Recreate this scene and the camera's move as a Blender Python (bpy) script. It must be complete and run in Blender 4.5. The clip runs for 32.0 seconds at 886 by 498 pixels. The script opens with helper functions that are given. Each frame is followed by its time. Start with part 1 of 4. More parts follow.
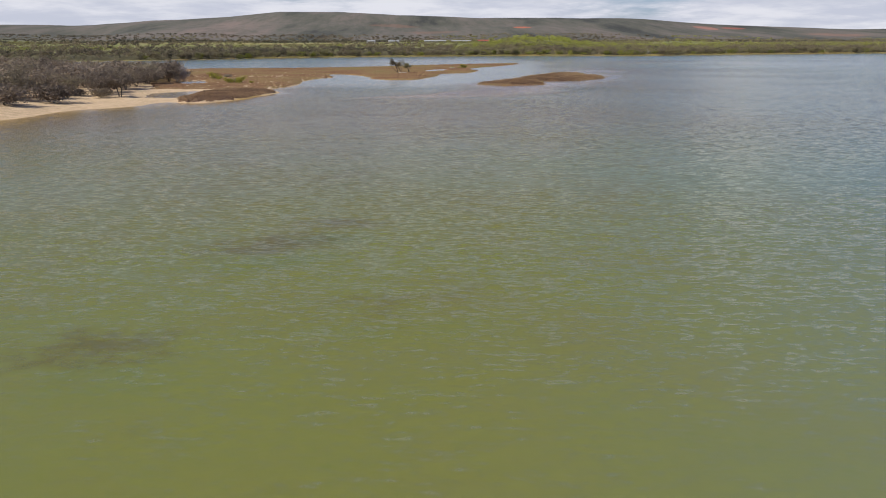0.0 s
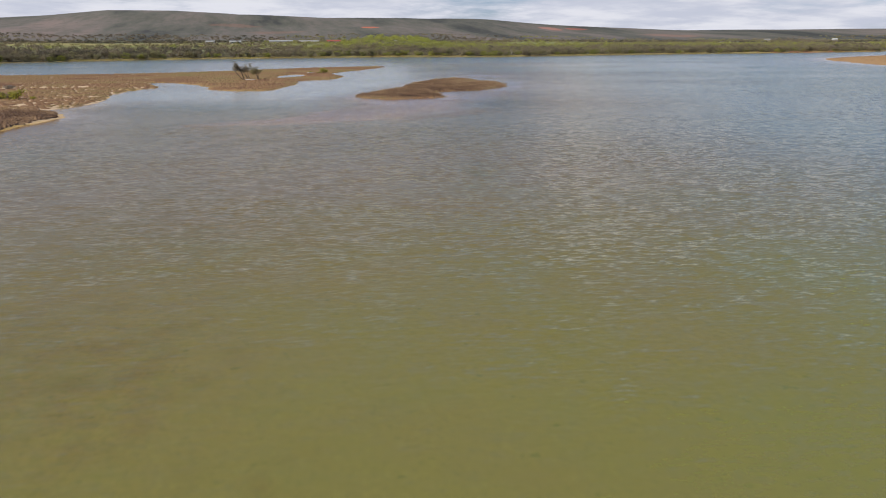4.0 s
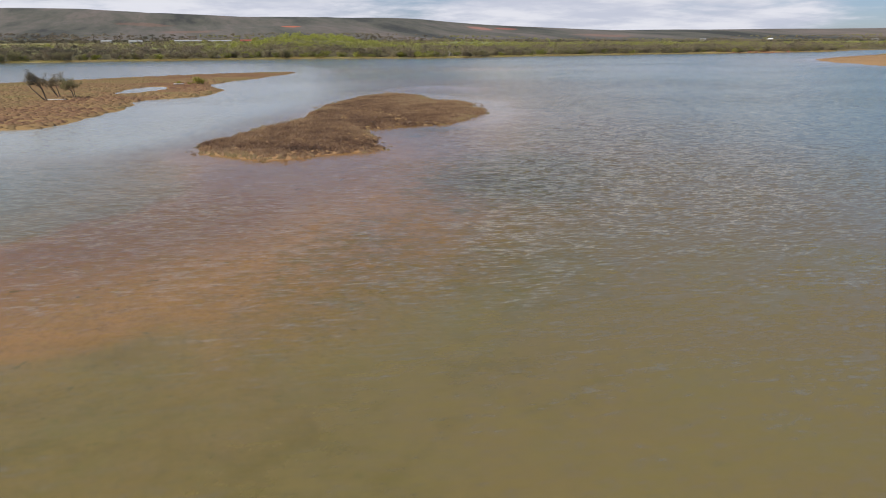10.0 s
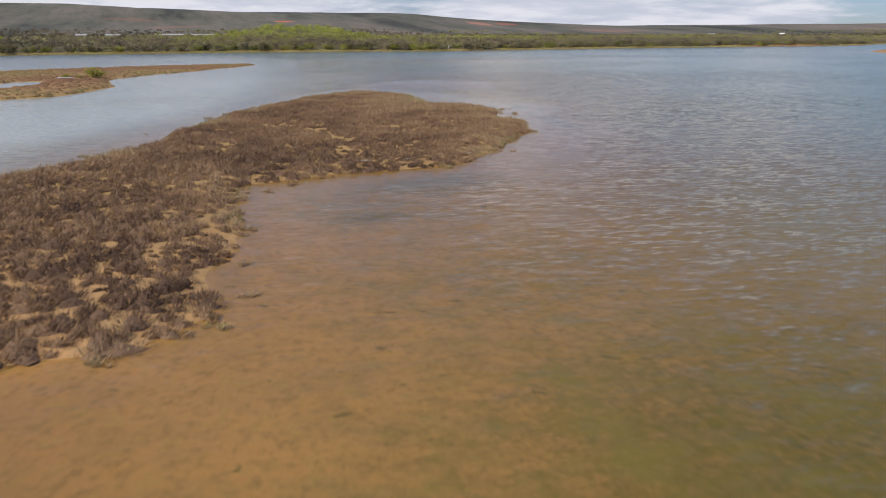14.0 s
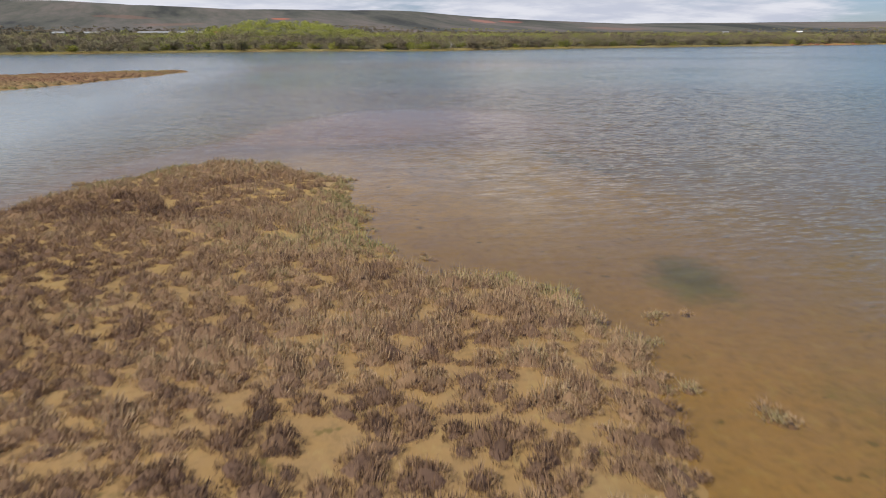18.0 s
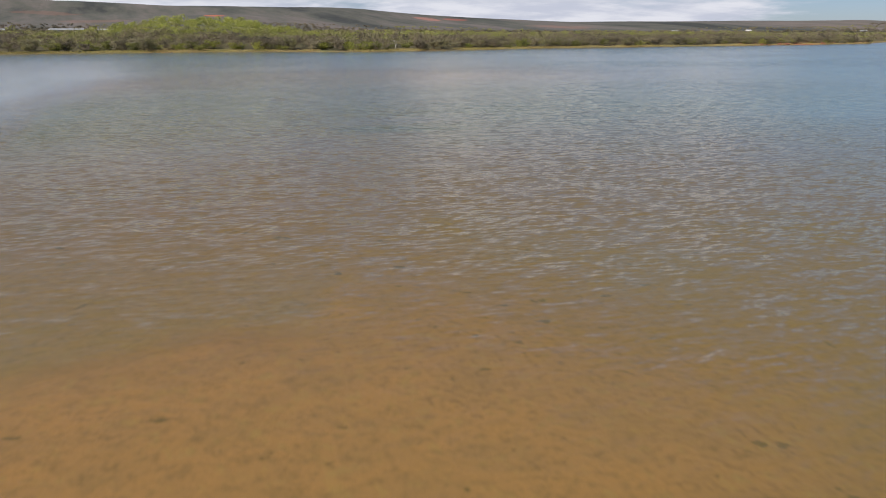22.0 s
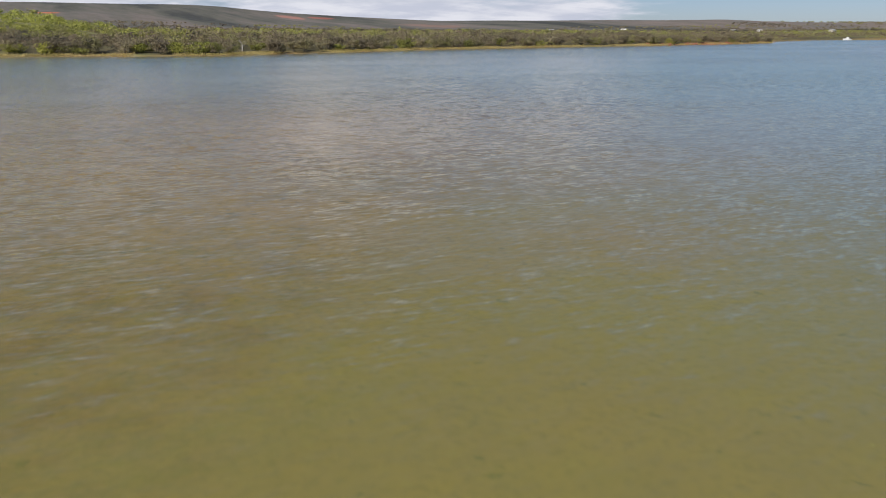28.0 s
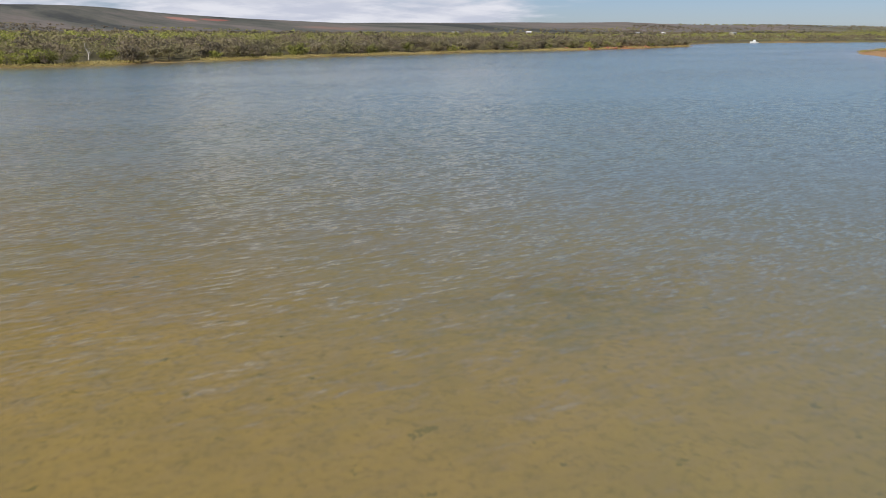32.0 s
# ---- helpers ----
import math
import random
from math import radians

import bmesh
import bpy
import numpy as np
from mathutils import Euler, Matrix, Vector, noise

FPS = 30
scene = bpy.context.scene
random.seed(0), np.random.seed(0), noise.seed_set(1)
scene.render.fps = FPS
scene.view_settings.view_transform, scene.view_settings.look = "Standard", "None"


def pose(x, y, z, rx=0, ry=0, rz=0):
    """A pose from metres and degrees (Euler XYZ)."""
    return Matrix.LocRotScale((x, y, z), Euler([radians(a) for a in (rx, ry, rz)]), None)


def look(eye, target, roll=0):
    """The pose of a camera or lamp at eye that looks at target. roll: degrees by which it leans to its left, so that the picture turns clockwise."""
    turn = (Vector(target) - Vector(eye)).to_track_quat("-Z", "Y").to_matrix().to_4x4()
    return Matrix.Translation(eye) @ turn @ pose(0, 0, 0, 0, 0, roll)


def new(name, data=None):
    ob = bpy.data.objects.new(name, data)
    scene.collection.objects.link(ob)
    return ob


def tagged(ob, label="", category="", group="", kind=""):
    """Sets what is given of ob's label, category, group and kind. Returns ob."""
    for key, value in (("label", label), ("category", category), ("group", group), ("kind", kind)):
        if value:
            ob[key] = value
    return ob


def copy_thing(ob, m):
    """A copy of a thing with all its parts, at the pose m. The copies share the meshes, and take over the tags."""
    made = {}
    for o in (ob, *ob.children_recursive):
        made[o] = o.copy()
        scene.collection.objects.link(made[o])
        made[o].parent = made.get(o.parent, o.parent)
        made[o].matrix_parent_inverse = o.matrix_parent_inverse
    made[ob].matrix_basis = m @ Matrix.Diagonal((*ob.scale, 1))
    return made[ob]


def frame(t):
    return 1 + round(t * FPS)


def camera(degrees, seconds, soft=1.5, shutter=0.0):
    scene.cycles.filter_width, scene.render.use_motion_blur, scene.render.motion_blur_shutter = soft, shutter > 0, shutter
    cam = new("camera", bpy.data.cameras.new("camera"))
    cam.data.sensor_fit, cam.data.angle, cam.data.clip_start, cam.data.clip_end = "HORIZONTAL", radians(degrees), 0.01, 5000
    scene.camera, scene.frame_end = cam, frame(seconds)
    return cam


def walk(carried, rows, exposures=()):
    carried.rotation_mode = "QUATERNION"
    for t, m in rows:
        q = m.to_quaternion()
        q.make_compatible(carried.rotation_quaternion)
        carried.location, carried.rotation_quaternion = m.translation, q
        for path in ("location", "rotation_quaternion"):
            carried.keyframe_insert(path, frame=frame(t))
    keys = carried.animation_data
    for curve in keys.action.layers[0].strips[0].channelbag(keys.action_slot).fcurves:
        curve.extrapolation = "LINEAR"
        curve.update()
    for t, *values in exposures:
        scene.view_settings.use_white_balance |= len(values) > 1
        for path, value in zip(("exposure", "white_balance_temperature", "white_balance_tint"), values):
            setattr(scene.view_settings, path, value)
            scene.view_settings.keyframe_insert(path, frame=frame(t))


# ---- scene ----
cam = camera(57.10, 32.0, soft=1.0, shutter=0.2)
PATH = [
    (0.00, pose(-2.983, -61.698, 10.925, 75.767, 0.198, -2.032)),
    (0.50, pose(-4.037, -54.581, 10.876, 75.764, 0.202, -3.641)),
    (1.00, pose(-4.967, -47.491, 10.836, 75.763, 0.205, -5.067)),
    (1.50, pose(-5.546, -40.494, 10.808, 75.764, 0.209, -6.400)),
    (2.00, pose(-5.763, -33.580, 10.786, 75.766, 0.211, -7.712)),
    (2.50, pose(-5.560, -26.771, 10.760, 75.769, 0.214, -9.186)),
    (3.00, pose(-5.412, -19.810, 10.726, 75.771, 0.216, -10.318)),
    (3.50, pose(-5.197, -12.711, 10.685, 75.772, 0.218, -11.456)),
    (4.00, pose(-4.861, -5.521, 10.638, 75.771, 0.219, -12.589)),
    (4.50, pose(-4.349, 1.719, 10.585, 75.769, 0.220, -13.707)),
    (5.00, pose(-3.608, 8.964, 10.526, 75.766, 0.222, -14.800)),
    (5.50, pose(-2.585, 16.170, 10.459, 75.763, 0.224, -15.857)),
    (6.00, pose(-1.226, 23.294, 10.385, 75.758, 0.226, -16.869)),
    (6.50, pose(0.335, 30.429, 10.333, 75.752, 0.229, -17.364)),
    (7.00, pose(2.073, 37.621, 10.308, 75.748, 0.232, -17.515)),
    (7.50, pose(3.887, 44.869, 10.288, 75.747, 0.235, -17.407)),
    (8.00, pose(5.862, 52.100, 10.248, 75.750, 0.238, -17.462)),
    (9.00, pose(9.406, 67.166, 10.107, 75.766, 0.247, -17.679)),
    (10.00, pose(13.525, 82.127, 9.770, 75.783, 0.254, -17.665)),
    (11.00, pose(17.911, 96.578, 9.078, 75.766, 0.265, -17.575)),
    (12.00, pose(22.361, 110.553, 8.077, 75.711, 0.278, -17.564)),
    (13.00, pose(26.789, 124.279, 6.893, 75.627, 0.281, -17.675)),
    (13.50, pose(29.021, 131.507, 6.574, 75.606, 0.282, -17.762)),
    (14.00, pose(31.290, 138.713, 6.338, 75.591, 0.282, -17.792)),
    (14.50, pose(33.594, 145.900, 6.179, 75.582, 0.281, -17.779)),
    (15.00, pose(35.930, 153.072, 6.089, 75.576, 0.280, -17.742)),
    (15.50, pose(38.298, 160.230, 6.060, 75.570, 0.278, -17.695)),
    (16.00, pose(40.694, 167.378, 6.085, 75.564, 0.275, -17.656)),
    (16.50, pose(43.127, 174.466, 6.120, 75.549, 0.271, -17.547)),
    (17.00, pose(45.535, 181.497, 6.169, 75.529, 0.265, -17.502)),
    (17.50, pose(47.870, 188.445, 6.229, 75.503, 0.259, -17.530)),
    (18.00, pose(50.146, 195.238, 6.295, 75.474, 0.251, -17.586)),
    (18.50, pose(52.395, 201.828, 6.361, 75.440, 0.242, -17.615)),
    (19.00, pose(54.776, 208.491, 6.472, 75.408, 0.232, -17.525)),
    (19.50, pose(57.111, 215.188, 6.502, 75.375, 0.219, -17.615)),
    (20.00, pose(59.303, 221.967, 6.516, 75.347, 0.206, -17.911)),
    (21.00, pose(63.291, 235.737, 6.539, 75.320, 0.172, -19.718)),
    (22.00, pose(67.237, 249.782, 6.635, 75.331, 0.148, -21.464)),
    (22.50, pose(69.475, 256.873, 6.672, 75.332, 0.138, -22.277)),
    (23.00, pose(71.996, 263.960, 6.695, 75.331, 0.130, -23.276)),
    (23.50, pose(74.766, 271.074, 6.711, 75.327, 0.123, -24.178)),
    (24.00, pose(77.695, 278.219, 6.705, 75.321, 0.119, -24.861)),
    (24.50, pose(80.736, 285.338, 6.667, 75.312, 0.118, -25.392)),
    (25.00, pose(83.784, 292.409, 6.588, 75.301, 0.118, -25.866)),
    (25.50, pose(86.844, 299.434, 6.488, 75.290, 0.122, -26.758)),
    (26.00, pose(89.797, 306.408, 6.412, 75.282, 0.127, -27.795)),
    (26.50, pose(92.692, 313.257, 6.357, 75.276, 0.137, -28.668)),
    (27.00, pose(95.567, 319.953, 6.322, 75.273, 0.149, -29.398)),
    (27.50, pose(98.464, 326.470, 6.306, 75.272, 0.162, -30.003)),
    (28.00, pose(101.423, 332.777, 6.312, 75.274, 0.176, -30.501)),
    (28.50, pose(104.484, 338.848, 6.346, 75.280, 0.188, -30.911)),
    (29.00, pose(107.688, 344.653, 6.413, 75.289, 0.200, -31.252)),
    (29.50, pose(110.883, 350.348, 6.521, 75.302, 0.208, -31.393)),
    (30.00, pose(114.220, 355.795, 6.660, 75.319, 0.213, -31.809)),
    (31.00, pose(121.123, 365.868, 6.907, 75.355, 0.205, -34.063)),
    (31.50, pose(124.632, 370.700, 7.019, 75.374, 0.196, -35.545)),
    (32.00, pose(128.160, 375.463, 7.126, 75.393, 0.187, -37.145)),
]
walk(cam, PATH)

# ---- world, sun ----
SUN_AZ, SUN_EL = radians(-112.0), radians(44.0)      # clockwise from +y, above the horizon
sun_dir = Vector((math.sin(SUN_AZ) * math.cos(SUN_EL), math.cos(SUN_AZ) * math.cos(SUN_EL), math.sin(SUN_EL)))
sun = new("sun", bpy.data.lights.new("sun", "SUN"))
sun.data.energy, sun.data.angle, sun.data.color = 5.0, radians(0.6), (1.0, 0.93, 0.81)
sun.matrix_world = look(sun_dir * 100, (0, 0, 0))
scene.view_settings.exposure = 0.0


class Nodes:
    """Short hand for building node trees."""

    def __init__(self, tree):
        self.t = tree
        tree.nodes.clear()

    def n(self, kind, links=None, **props):
        nd = self.t.nodes.new(kind)
        for k, v in props.items():
            setattr(nd, k, v)
        for k, v in (links or {}).items():
            sock = nd.inputs[k]
            if isinstance(v, bpy.types.NodeSocket):
                self.t.links.new(v, sock)
            else:
                sock.default_value = v
        return nd

    def noise(self, vec, scale, detail=3.0, rough=0.55, **kw):
        return self.n("ShaderNodeTexNoise", {"Vector": vec, "Scale": scale, "Detail": detail, "Roughness": rough, **kw}).outputs[0]

    def maths(self, op, a, b=0.0, clamp=False):
        return self.n("ShaderNodeMath", {0: a, 1: b}, operation=op, use_clamp=clamp).outputs[0]

    def span(self, v, lo, hi, a=0.0, b=1.0):
        return self.n("ShaderNodeMapRange", {0: v, 1: lo, 2: hi, 3: a, 4: b}, interpolation_type="SMOOTHSTEP").outputs[0]

    def mix(self, fac, a, b, blend="MIX"):
        nd = self.n("ShaderNodeMix", data_type="RGBA", blend_type=blend)
        for i, v in ((0, fac), (6, a), (7, b)):
            if isinstance(v, bpy.types.NodeSocket):
                self.t.links.new(v, nd.inputs[i])
            else:
                nd.inputs[i].default_value = v if i == 0 else (*v, 1.0)[:4]
        return nd.outputs[2]

    def ramp(self, fac, stops):
        nd = self.n("ShaderNodeValToRGB", {0: fac})
        e = nd.color_ramp.elements
        while len(e) < len(stops):
            e.new(0.5)
        for el, (p, c) in zip(e, stops):
            el.position, el.color = p, (*c, 1.0)
        return nd.outputs[0]

    def attr(self, name):
        return self.n("ShaderNodeAttribute", attribute_name=name).outputs["Fac"]


world = bpy.data.worlds.new("sky")
scene.world = world
world.use_nodes = True
W = Nodes(world.node_tree)
sky = W.n("ShaderNodeTexSky", sky_type="NISHITA", sun_disc=False, sun_elevation=SUN_EL, sun_rotation=SUN_AZ, dust_density=0.2, ozone_density=2.5)
ray = W.n("ShaderNodeTexCoord").outputs["Generated"]
xyz = W.n("ShaderNodeSeparateXYZ", {0: ray})
up = W.maths("MAXIMUM", xyz.outputs[2], 0.0)
low = W.maths("ADD", up, 0.13)
flat = W.n("ShaderNodeCombineXYZ", {0: W.maths("DIVIDE", xyz.outputs[0], low), 1: W.maths("DIVIDE", xyz.outputs[1], low), 2: 0.3}).outputs[0]
big = W.noise(flat, 0.5, 6.0, 0.58)
small = W.noise(flat, 1.7, 5.0, 0.58)
mass = W.maths("ADD", W.maths("MULTIPLY", big, 0.7), W.maths("MULTIPLY", small, 0.3))
east = W.maths("ADD", W.maths("MULTIPLY", xyz.outputs[0], 0.8), W.maths("MULTIPLY", xyz.outputs[1], -0.6))   # the cloud bank thins out to the east
mass = W.maths("ADD", mass, W.span(east, 0.05, 0.26, 0.0, -0.26))
mass = W.maths("ADD", mass, W.maths("ADD", W.span(up, 0.0, 0.14, 0.10, -0.03), W.span(up, 0.11, 0.38, 0.0, -0.24)))     # seen flat on, clouds close up
cover = W.span(mass, 0.42, 0.58)
shade = W.span(small, 0.36, 0.66)
cloud = W.mix(shade, (0.56, 0.59, 0.70), (0.76, 0.77, 0.84))
clear = W.mix(1.0, W.n("ShaderNodeVectorMath", {0: sky.outputs[0], "Scale": 0.075}, operation="SCALE").outputs[0], (0.63, 0.75, 1.10), "MULTIPLY")
W.n("ShaderNodeOutputWorld", {0: W.n("ShaderNodeBackground", {0: W.mix(cover, clear, cloud), 1: 1.0}).outputs[0]})


# ---- materials ----
def material(name):
    m = bpy.data.materials.new(name)
    m.use_nodes = True
    return m, Nodes(m.node_tree)


def finish(N, shader):
    N.n("ShaderNodeOutputMaterial", {0: shader})


def surface(N, colour, rough=0.9, normal=None, **kw):
    links = {"Base Color": colour, "Roughness": rough, "Specular IOR Level": 0.25, **kw}
    if normal is not None:
        links["Normal"] = normal
    return N.n("ShaderNodeBsdfPrincipled", links).outputs[0]


def bump(N, height, strength, distance):
    return N.n("ShaderNodeBump", {"Height": height, "Strength": strength, "Distance": distance}).outputs[0]


def ground_material():
    m, N = material("ground")
    p = N.n("ShaderNodeNewGeometry").outputs["Position"]
    weed, tone, scrub, red, field, litter = (N.attr(a) for a in ("weed", "tone", "scrub", "red", "field", "litter"))
    fine, mid, wide = N.noise(p, 4.5, 5.0, 0.65), N.noise(p, 0.7, 5.0), N.noise(p, 0.05, 4.0)
    sand = N.ramp(tone, ((0.0, (0.66, 0.50, 0.33)), (0.18, (0.54, 0.365, 0.125)), (0.45, (0.32, 0.205, 0.076)), (0.75, (0.47, 0.272, 0.128)), (1.0, (0.31, 0.162, 0.092))))
    sand = N.mix(N.maths("MULTIPLY", N.span(mid, 0.35, 0.7), 0.45), sand, (0.30, 0.20, 0.11))
    sand = N.mix(N.maths("MULTIPLY", N.span(fine, 0.45, 0.70), 0.55), sand, (0.22, 0.15, 0.07))
    blot = N.span(N.maths("ADD", N.maths("ADD", N.maths("MULTIPLY", N.noise(p, 0.7, 6.0, 0.7), 0.55), N.maths("MULTIPLY", N.noise(p, 4.0, 4.0, 0.7), 0.45)), N.maths("MULTIPLY", weed, 0.5)), 0.58, 0.95)
    weeds = N.mix(N.span(mid, 0.3, 0.7), (0.105, 0.092, 0.024), (0.210, 0.178, 0.045))
    # pale and dark sand mottle; its pale webs stand in for caustic light
    caustic_mottle = N.noise(N.n("ShaderNodeMapping", {"Vector": p, "Scale": (1.0, 0.6, 1.0)}).outputs[0], 3.2, 5.0, 0.7)
    sand = N.mix(N.maths("MULTIPLY", N.span(caustic_mottle, 0.52, 0.68), 0.5), sand, (0.39, 0.285, 0.115))
    sand = N.mix(N.maths("MULTIPLY", N.span(caustic_mottle, 0.44, 0.32), 0.4), sand, (0.17, 0.115, 0.045))
    spots = N.span(N.noise(p, 1.5, 3.0, 0.6), 0.655, 0.72)
    sand = N.mix(N.maths("MULTIPLY", spots, 0.7), sand, (0.12, 0.10, 0.03))
    sand = N.mix(N.maths("MULTIPLY", blot, N.span(weed, 0.0, 0.35)), sand, weeds)
    high = N.n("ShaderNodeSeparateXYZ", {0: p}).outputs[2]
    sand = N.mix(N.span(high, 0.03, -0.05), sand, N.mix(1.0, sand, (0.80, 0.80, 0.74), "MULTIPLY"))         # wet sand is darker
    # hinterland: scrub in patches, hills
    patch = N.noise(p, 0.012, 6.0, 0.62)
    tuft = N.noise(p, 0.09, 5.0, 0.7)
    grow = N.ramp(N.maths("ADD", N.maths("MULTIPLY", patch, 0.6), N.maths("MULTIPLY", tuft, 0.4)),
                  ((0.32, (0.085, 0.088, 0.048)), (0.44, (0.170, 0.185, 0.062)), (0.54, (0.245, 0.250, 0.085)), (0.68, (0.25, 0.215, 0.14))))
    dots = N.span(N.noise(N.n("ShaderNodeMapping", {"Vector": p, "Scale": (1.0, 0.2, 1.0)}).outputs[0], 0.05, 3.0, 0.6), 0.50, 0.60)
    slopes = N.n("ShaderNodeMapping", {"Vector": p, "Scale": (1.0, 0.16, 1.0)}).outputs[0]
    # hill scrub tones; the wide contrast also stands in for cloud shadows
    farcol = N.ramp(N.noise(slopes, 0.0055, 8.0, 0.68), ((0.38, (0.050, 0.052, 0.046)), (0.46, (0.110, 0.108, 0.086)), (0.54, (0.155, 0.138, 0.116)), (0.66, (0.215, 0.170, 0.145))))
    farcol = N.mix(N.maths("MULTIPLY", dots, 0.35), farcol, (0.085, 0.090, 0.066))
    y = N.n("ShaderNodeSeparateXYZ", {0: p}).outputs[1]
    land = N.mix(N.span(y, 1150, 1500), grow, farcol)
    land = N.mix(N.maths("MULTIPLY", field, N.span(tuft, 0.3, 0.5)), land, (0.33, 0.27, 0.11))
    land = N.mix(N.maths("MULTIPLY", litter, 0.85), land, N.mix(tuft, (0.060, 0.050, 0.030), (0.125, 0.105, 0.060)))
    # bare red cuttings and a white dune crest on the hills: centre, radii, strength
    ragged = N.maths("MULTIPLY", N.maths("SUBTRACT", N.noise(p, 0.035, 5.0, 0.7), 0.5), 1.8)
    px = N.n("ShaderNodeSeparateXYZ", {0: p}).outputs[0]

    def bare(cx, cy, rx, ry):
        dx, dy = N.maths("DIVIDE", N.maths("SUBTRACT", px, cx), rx), N.maths("DIVIDE", N.maths("SUBTRACT", y, cy), ry)
        d = N.maths("ADD", N.maths("SQRT", N.maths("ADD", N.maths("MULTIPLY", dx, dx), N.maths("MULTIPLY", dy, dy))), ragged)
        return N.span(d, 1.1, 0.7)

    for cx, cy, rx, ry, k, c in ((253, 1905, 21, 62, 0.95, (0.52, 0.16, 0.085)), (770, 2140, 30, 50, 0.65, (0.44, 0.20, 0.15)), (845, 2150, 34, 30, 0.5, (0.46, 0.13, 0.09)),
                                 (39, 1861, 60, 50, 0.2, (0.40, 0.17, 0.11)), (-51, 2073, 60, 50, 0.2, (0.40, 0.17, 0.11)), (-262, 2680, 80, 150, 0.95, (0.78, 0.75, 0.73)), (1000, 1900, 80, 60, 0.3, (0.42, 0.2, 0.14))):
        land = N.mix(N.maths("MULTIPLY", bare(cx, cy, rx, ry), k), land, c)
    land = N.mix(N.maths("MULTIPLY", red, N.span(N.noise(p, 0.03, 4.0), 0.35, 0.55)), land, (0.48, 0.15, 0.075))
    col = N.mix(scrub, sand, land)
    h = N.maths("ADD", N.maths("MULTIPLY", fine, 0.04), N.maths("MULTIPLY", mid, 0.15))
    finish(N, surface(N, col, 0.95, bump(N, h, 0.5, 0.6)))
    return m


def water_material():
    m, N = material("water")
    p = N.n("ShaderNodeNewGeometry").outputs["Position"]
    body, haze, weed, teal, calm = (N.attr(k) for k in ("body", "haze", "weed", "teal", "calm"))

    def crests(turn, squeeze):
        """Coordinates along and across wave crests that run at turn degrees, drawn out along the crest."""
        flatwise = N.n("ShaderNodeMapping", {"Vector": p, "Rotation": (0, 0, radians(-turn))}).outputs[0]
        return N.n("ShaderNodeMapping", {"Vector": flatwise, "Scale": (squeeze, 1.0, 1.0)}).outputs[0]

    def slope(vec, scale, size, detail=2.0, rough=0.5):
        return N.maths("MULTIPLY", N.maths("SUBTRACT", N.noise(vec, scale, detail, rough), 0.5), size)

    wind, skewed, broad = crests(-8.0, 0.30), crests(20.0, 0.5), crests(-8.0, 0.6)
    gust = N.maths("MULTIPLY", N.span(N.noise(broad, 0.02, 4.0, 0.6), 0.38, 0.62, 0.5, 1.35), N.span(N.noise(broad, 0.35, 3.0, 0.65), 0.36, 0.64, 0.72, 1.28))
    gust = N.maths("MULTIPLY", gust, N.maths("SUBTRACT", 1.0, N.maths("MULTIPLY", calm, 0.7)))
    along = N.maths("ADD", N.maths("ADD", slope(broad, 0.5, 0.15), slope(broad, 1.1, 0.16)), slope(wind, 2.2, 0.34))
    along = N.maths("ADD", along, slope(wind, 5.2, 0.46))
    along = N.maths("ADD", along, slope(skewed, 4.2, 0.28))
    skew = N.maths("ADD", slope(skewed, 1.2, 0.2), slope(skewed, 5.0, 0.34))
    along, skew = N.maths("MULTIPLY", along, gust), N.maths("MULTIPLY", skew, gust)
    ca, sa = math.cos(radians(-8.0)), math.sin(radians(-8.0))
    nxy = N.n("ShaderNodeCombineXYZ", {0: N.maths("ADD", N.maths("MULTIPLY", along, -sa), N.maths("MULTIPLY", skew, ca)),
                                       1: N.maths("ADD", N.maths("MULTIPLY", along, ca), N.maths("MULTIPLY", skew, sa)), 2: 1.0}).outputs[0]
    nrm = N.n("ShaderNodeVectorMath", {0: nxy}, operation="NORMALIZE").outputs[0]
    cloudy = N.noise(p, 0.12, 5.0, 0.6)
    silt = N.mix(N.maths("ADD", haze, N.maths("MULTIPLY", N.maths("SUBTRACT", cloudy, 0.5), 0.8), True), (0.148, 0.186, 0.048), (0.172, 0.148, 0.064))
    silt = N.mix(teal, silt, (0.148, 0.225, 0.200))
    silt = N.mix(N.attr("milk"), silt, (0.44, 0.45, 0.38))
    beds = N.span(N.maths("ADD", N.noise(p, 0.6, 5.0, 0.65), N.maths("MULTIPLY", weed, 0.5)), 0.55, 0.9)
    silt = N.mix(N.maths("MULTIPLY", N.maths("MULTIPLY", beds, N.span(weed, 0.05, 0.5)), 0.75), silt, (0.088, 0.092, 0.030))
    half = N.n("ShaderNodeVectorMath", {0: N.n("ShaderNodeVectorMath", {0: nrm, "Scale": 0.5}, operation="SCALE").outputs[0], 1: (0, 0, 0.5)}, operation="ADD").outputs[0]
    turbid = N.n("ShaderNodeBsdfDiffuse", {0: silt, "Normal": N.n("ShaderNodeVectorMath", {0: half}, operation="NORMALIZE").outputs[0]}).outputs[0]
    clear = N.n("ShaderNodeBsdfTransparent", {0: (0.95, 0.86, 0.64, 1)}).outputs[0]
    inner = N.n("ShaderNodeMixShader", {0: body, 1: clear, 2: turbid}).outputs[0]
    gloss = N.n("ShaderNodeBsdfGlossy", {0: (0.95, 0.95, 0.95, 1), "Roughness": 0.14, "Normal": nrm}).outputs[0]
    fres = N.n("ShaderNodeFresnel", {0: 1.33, "Normal": nrm}).outputs[0]
    fres = N.maths("POWER", fres, 1.1)
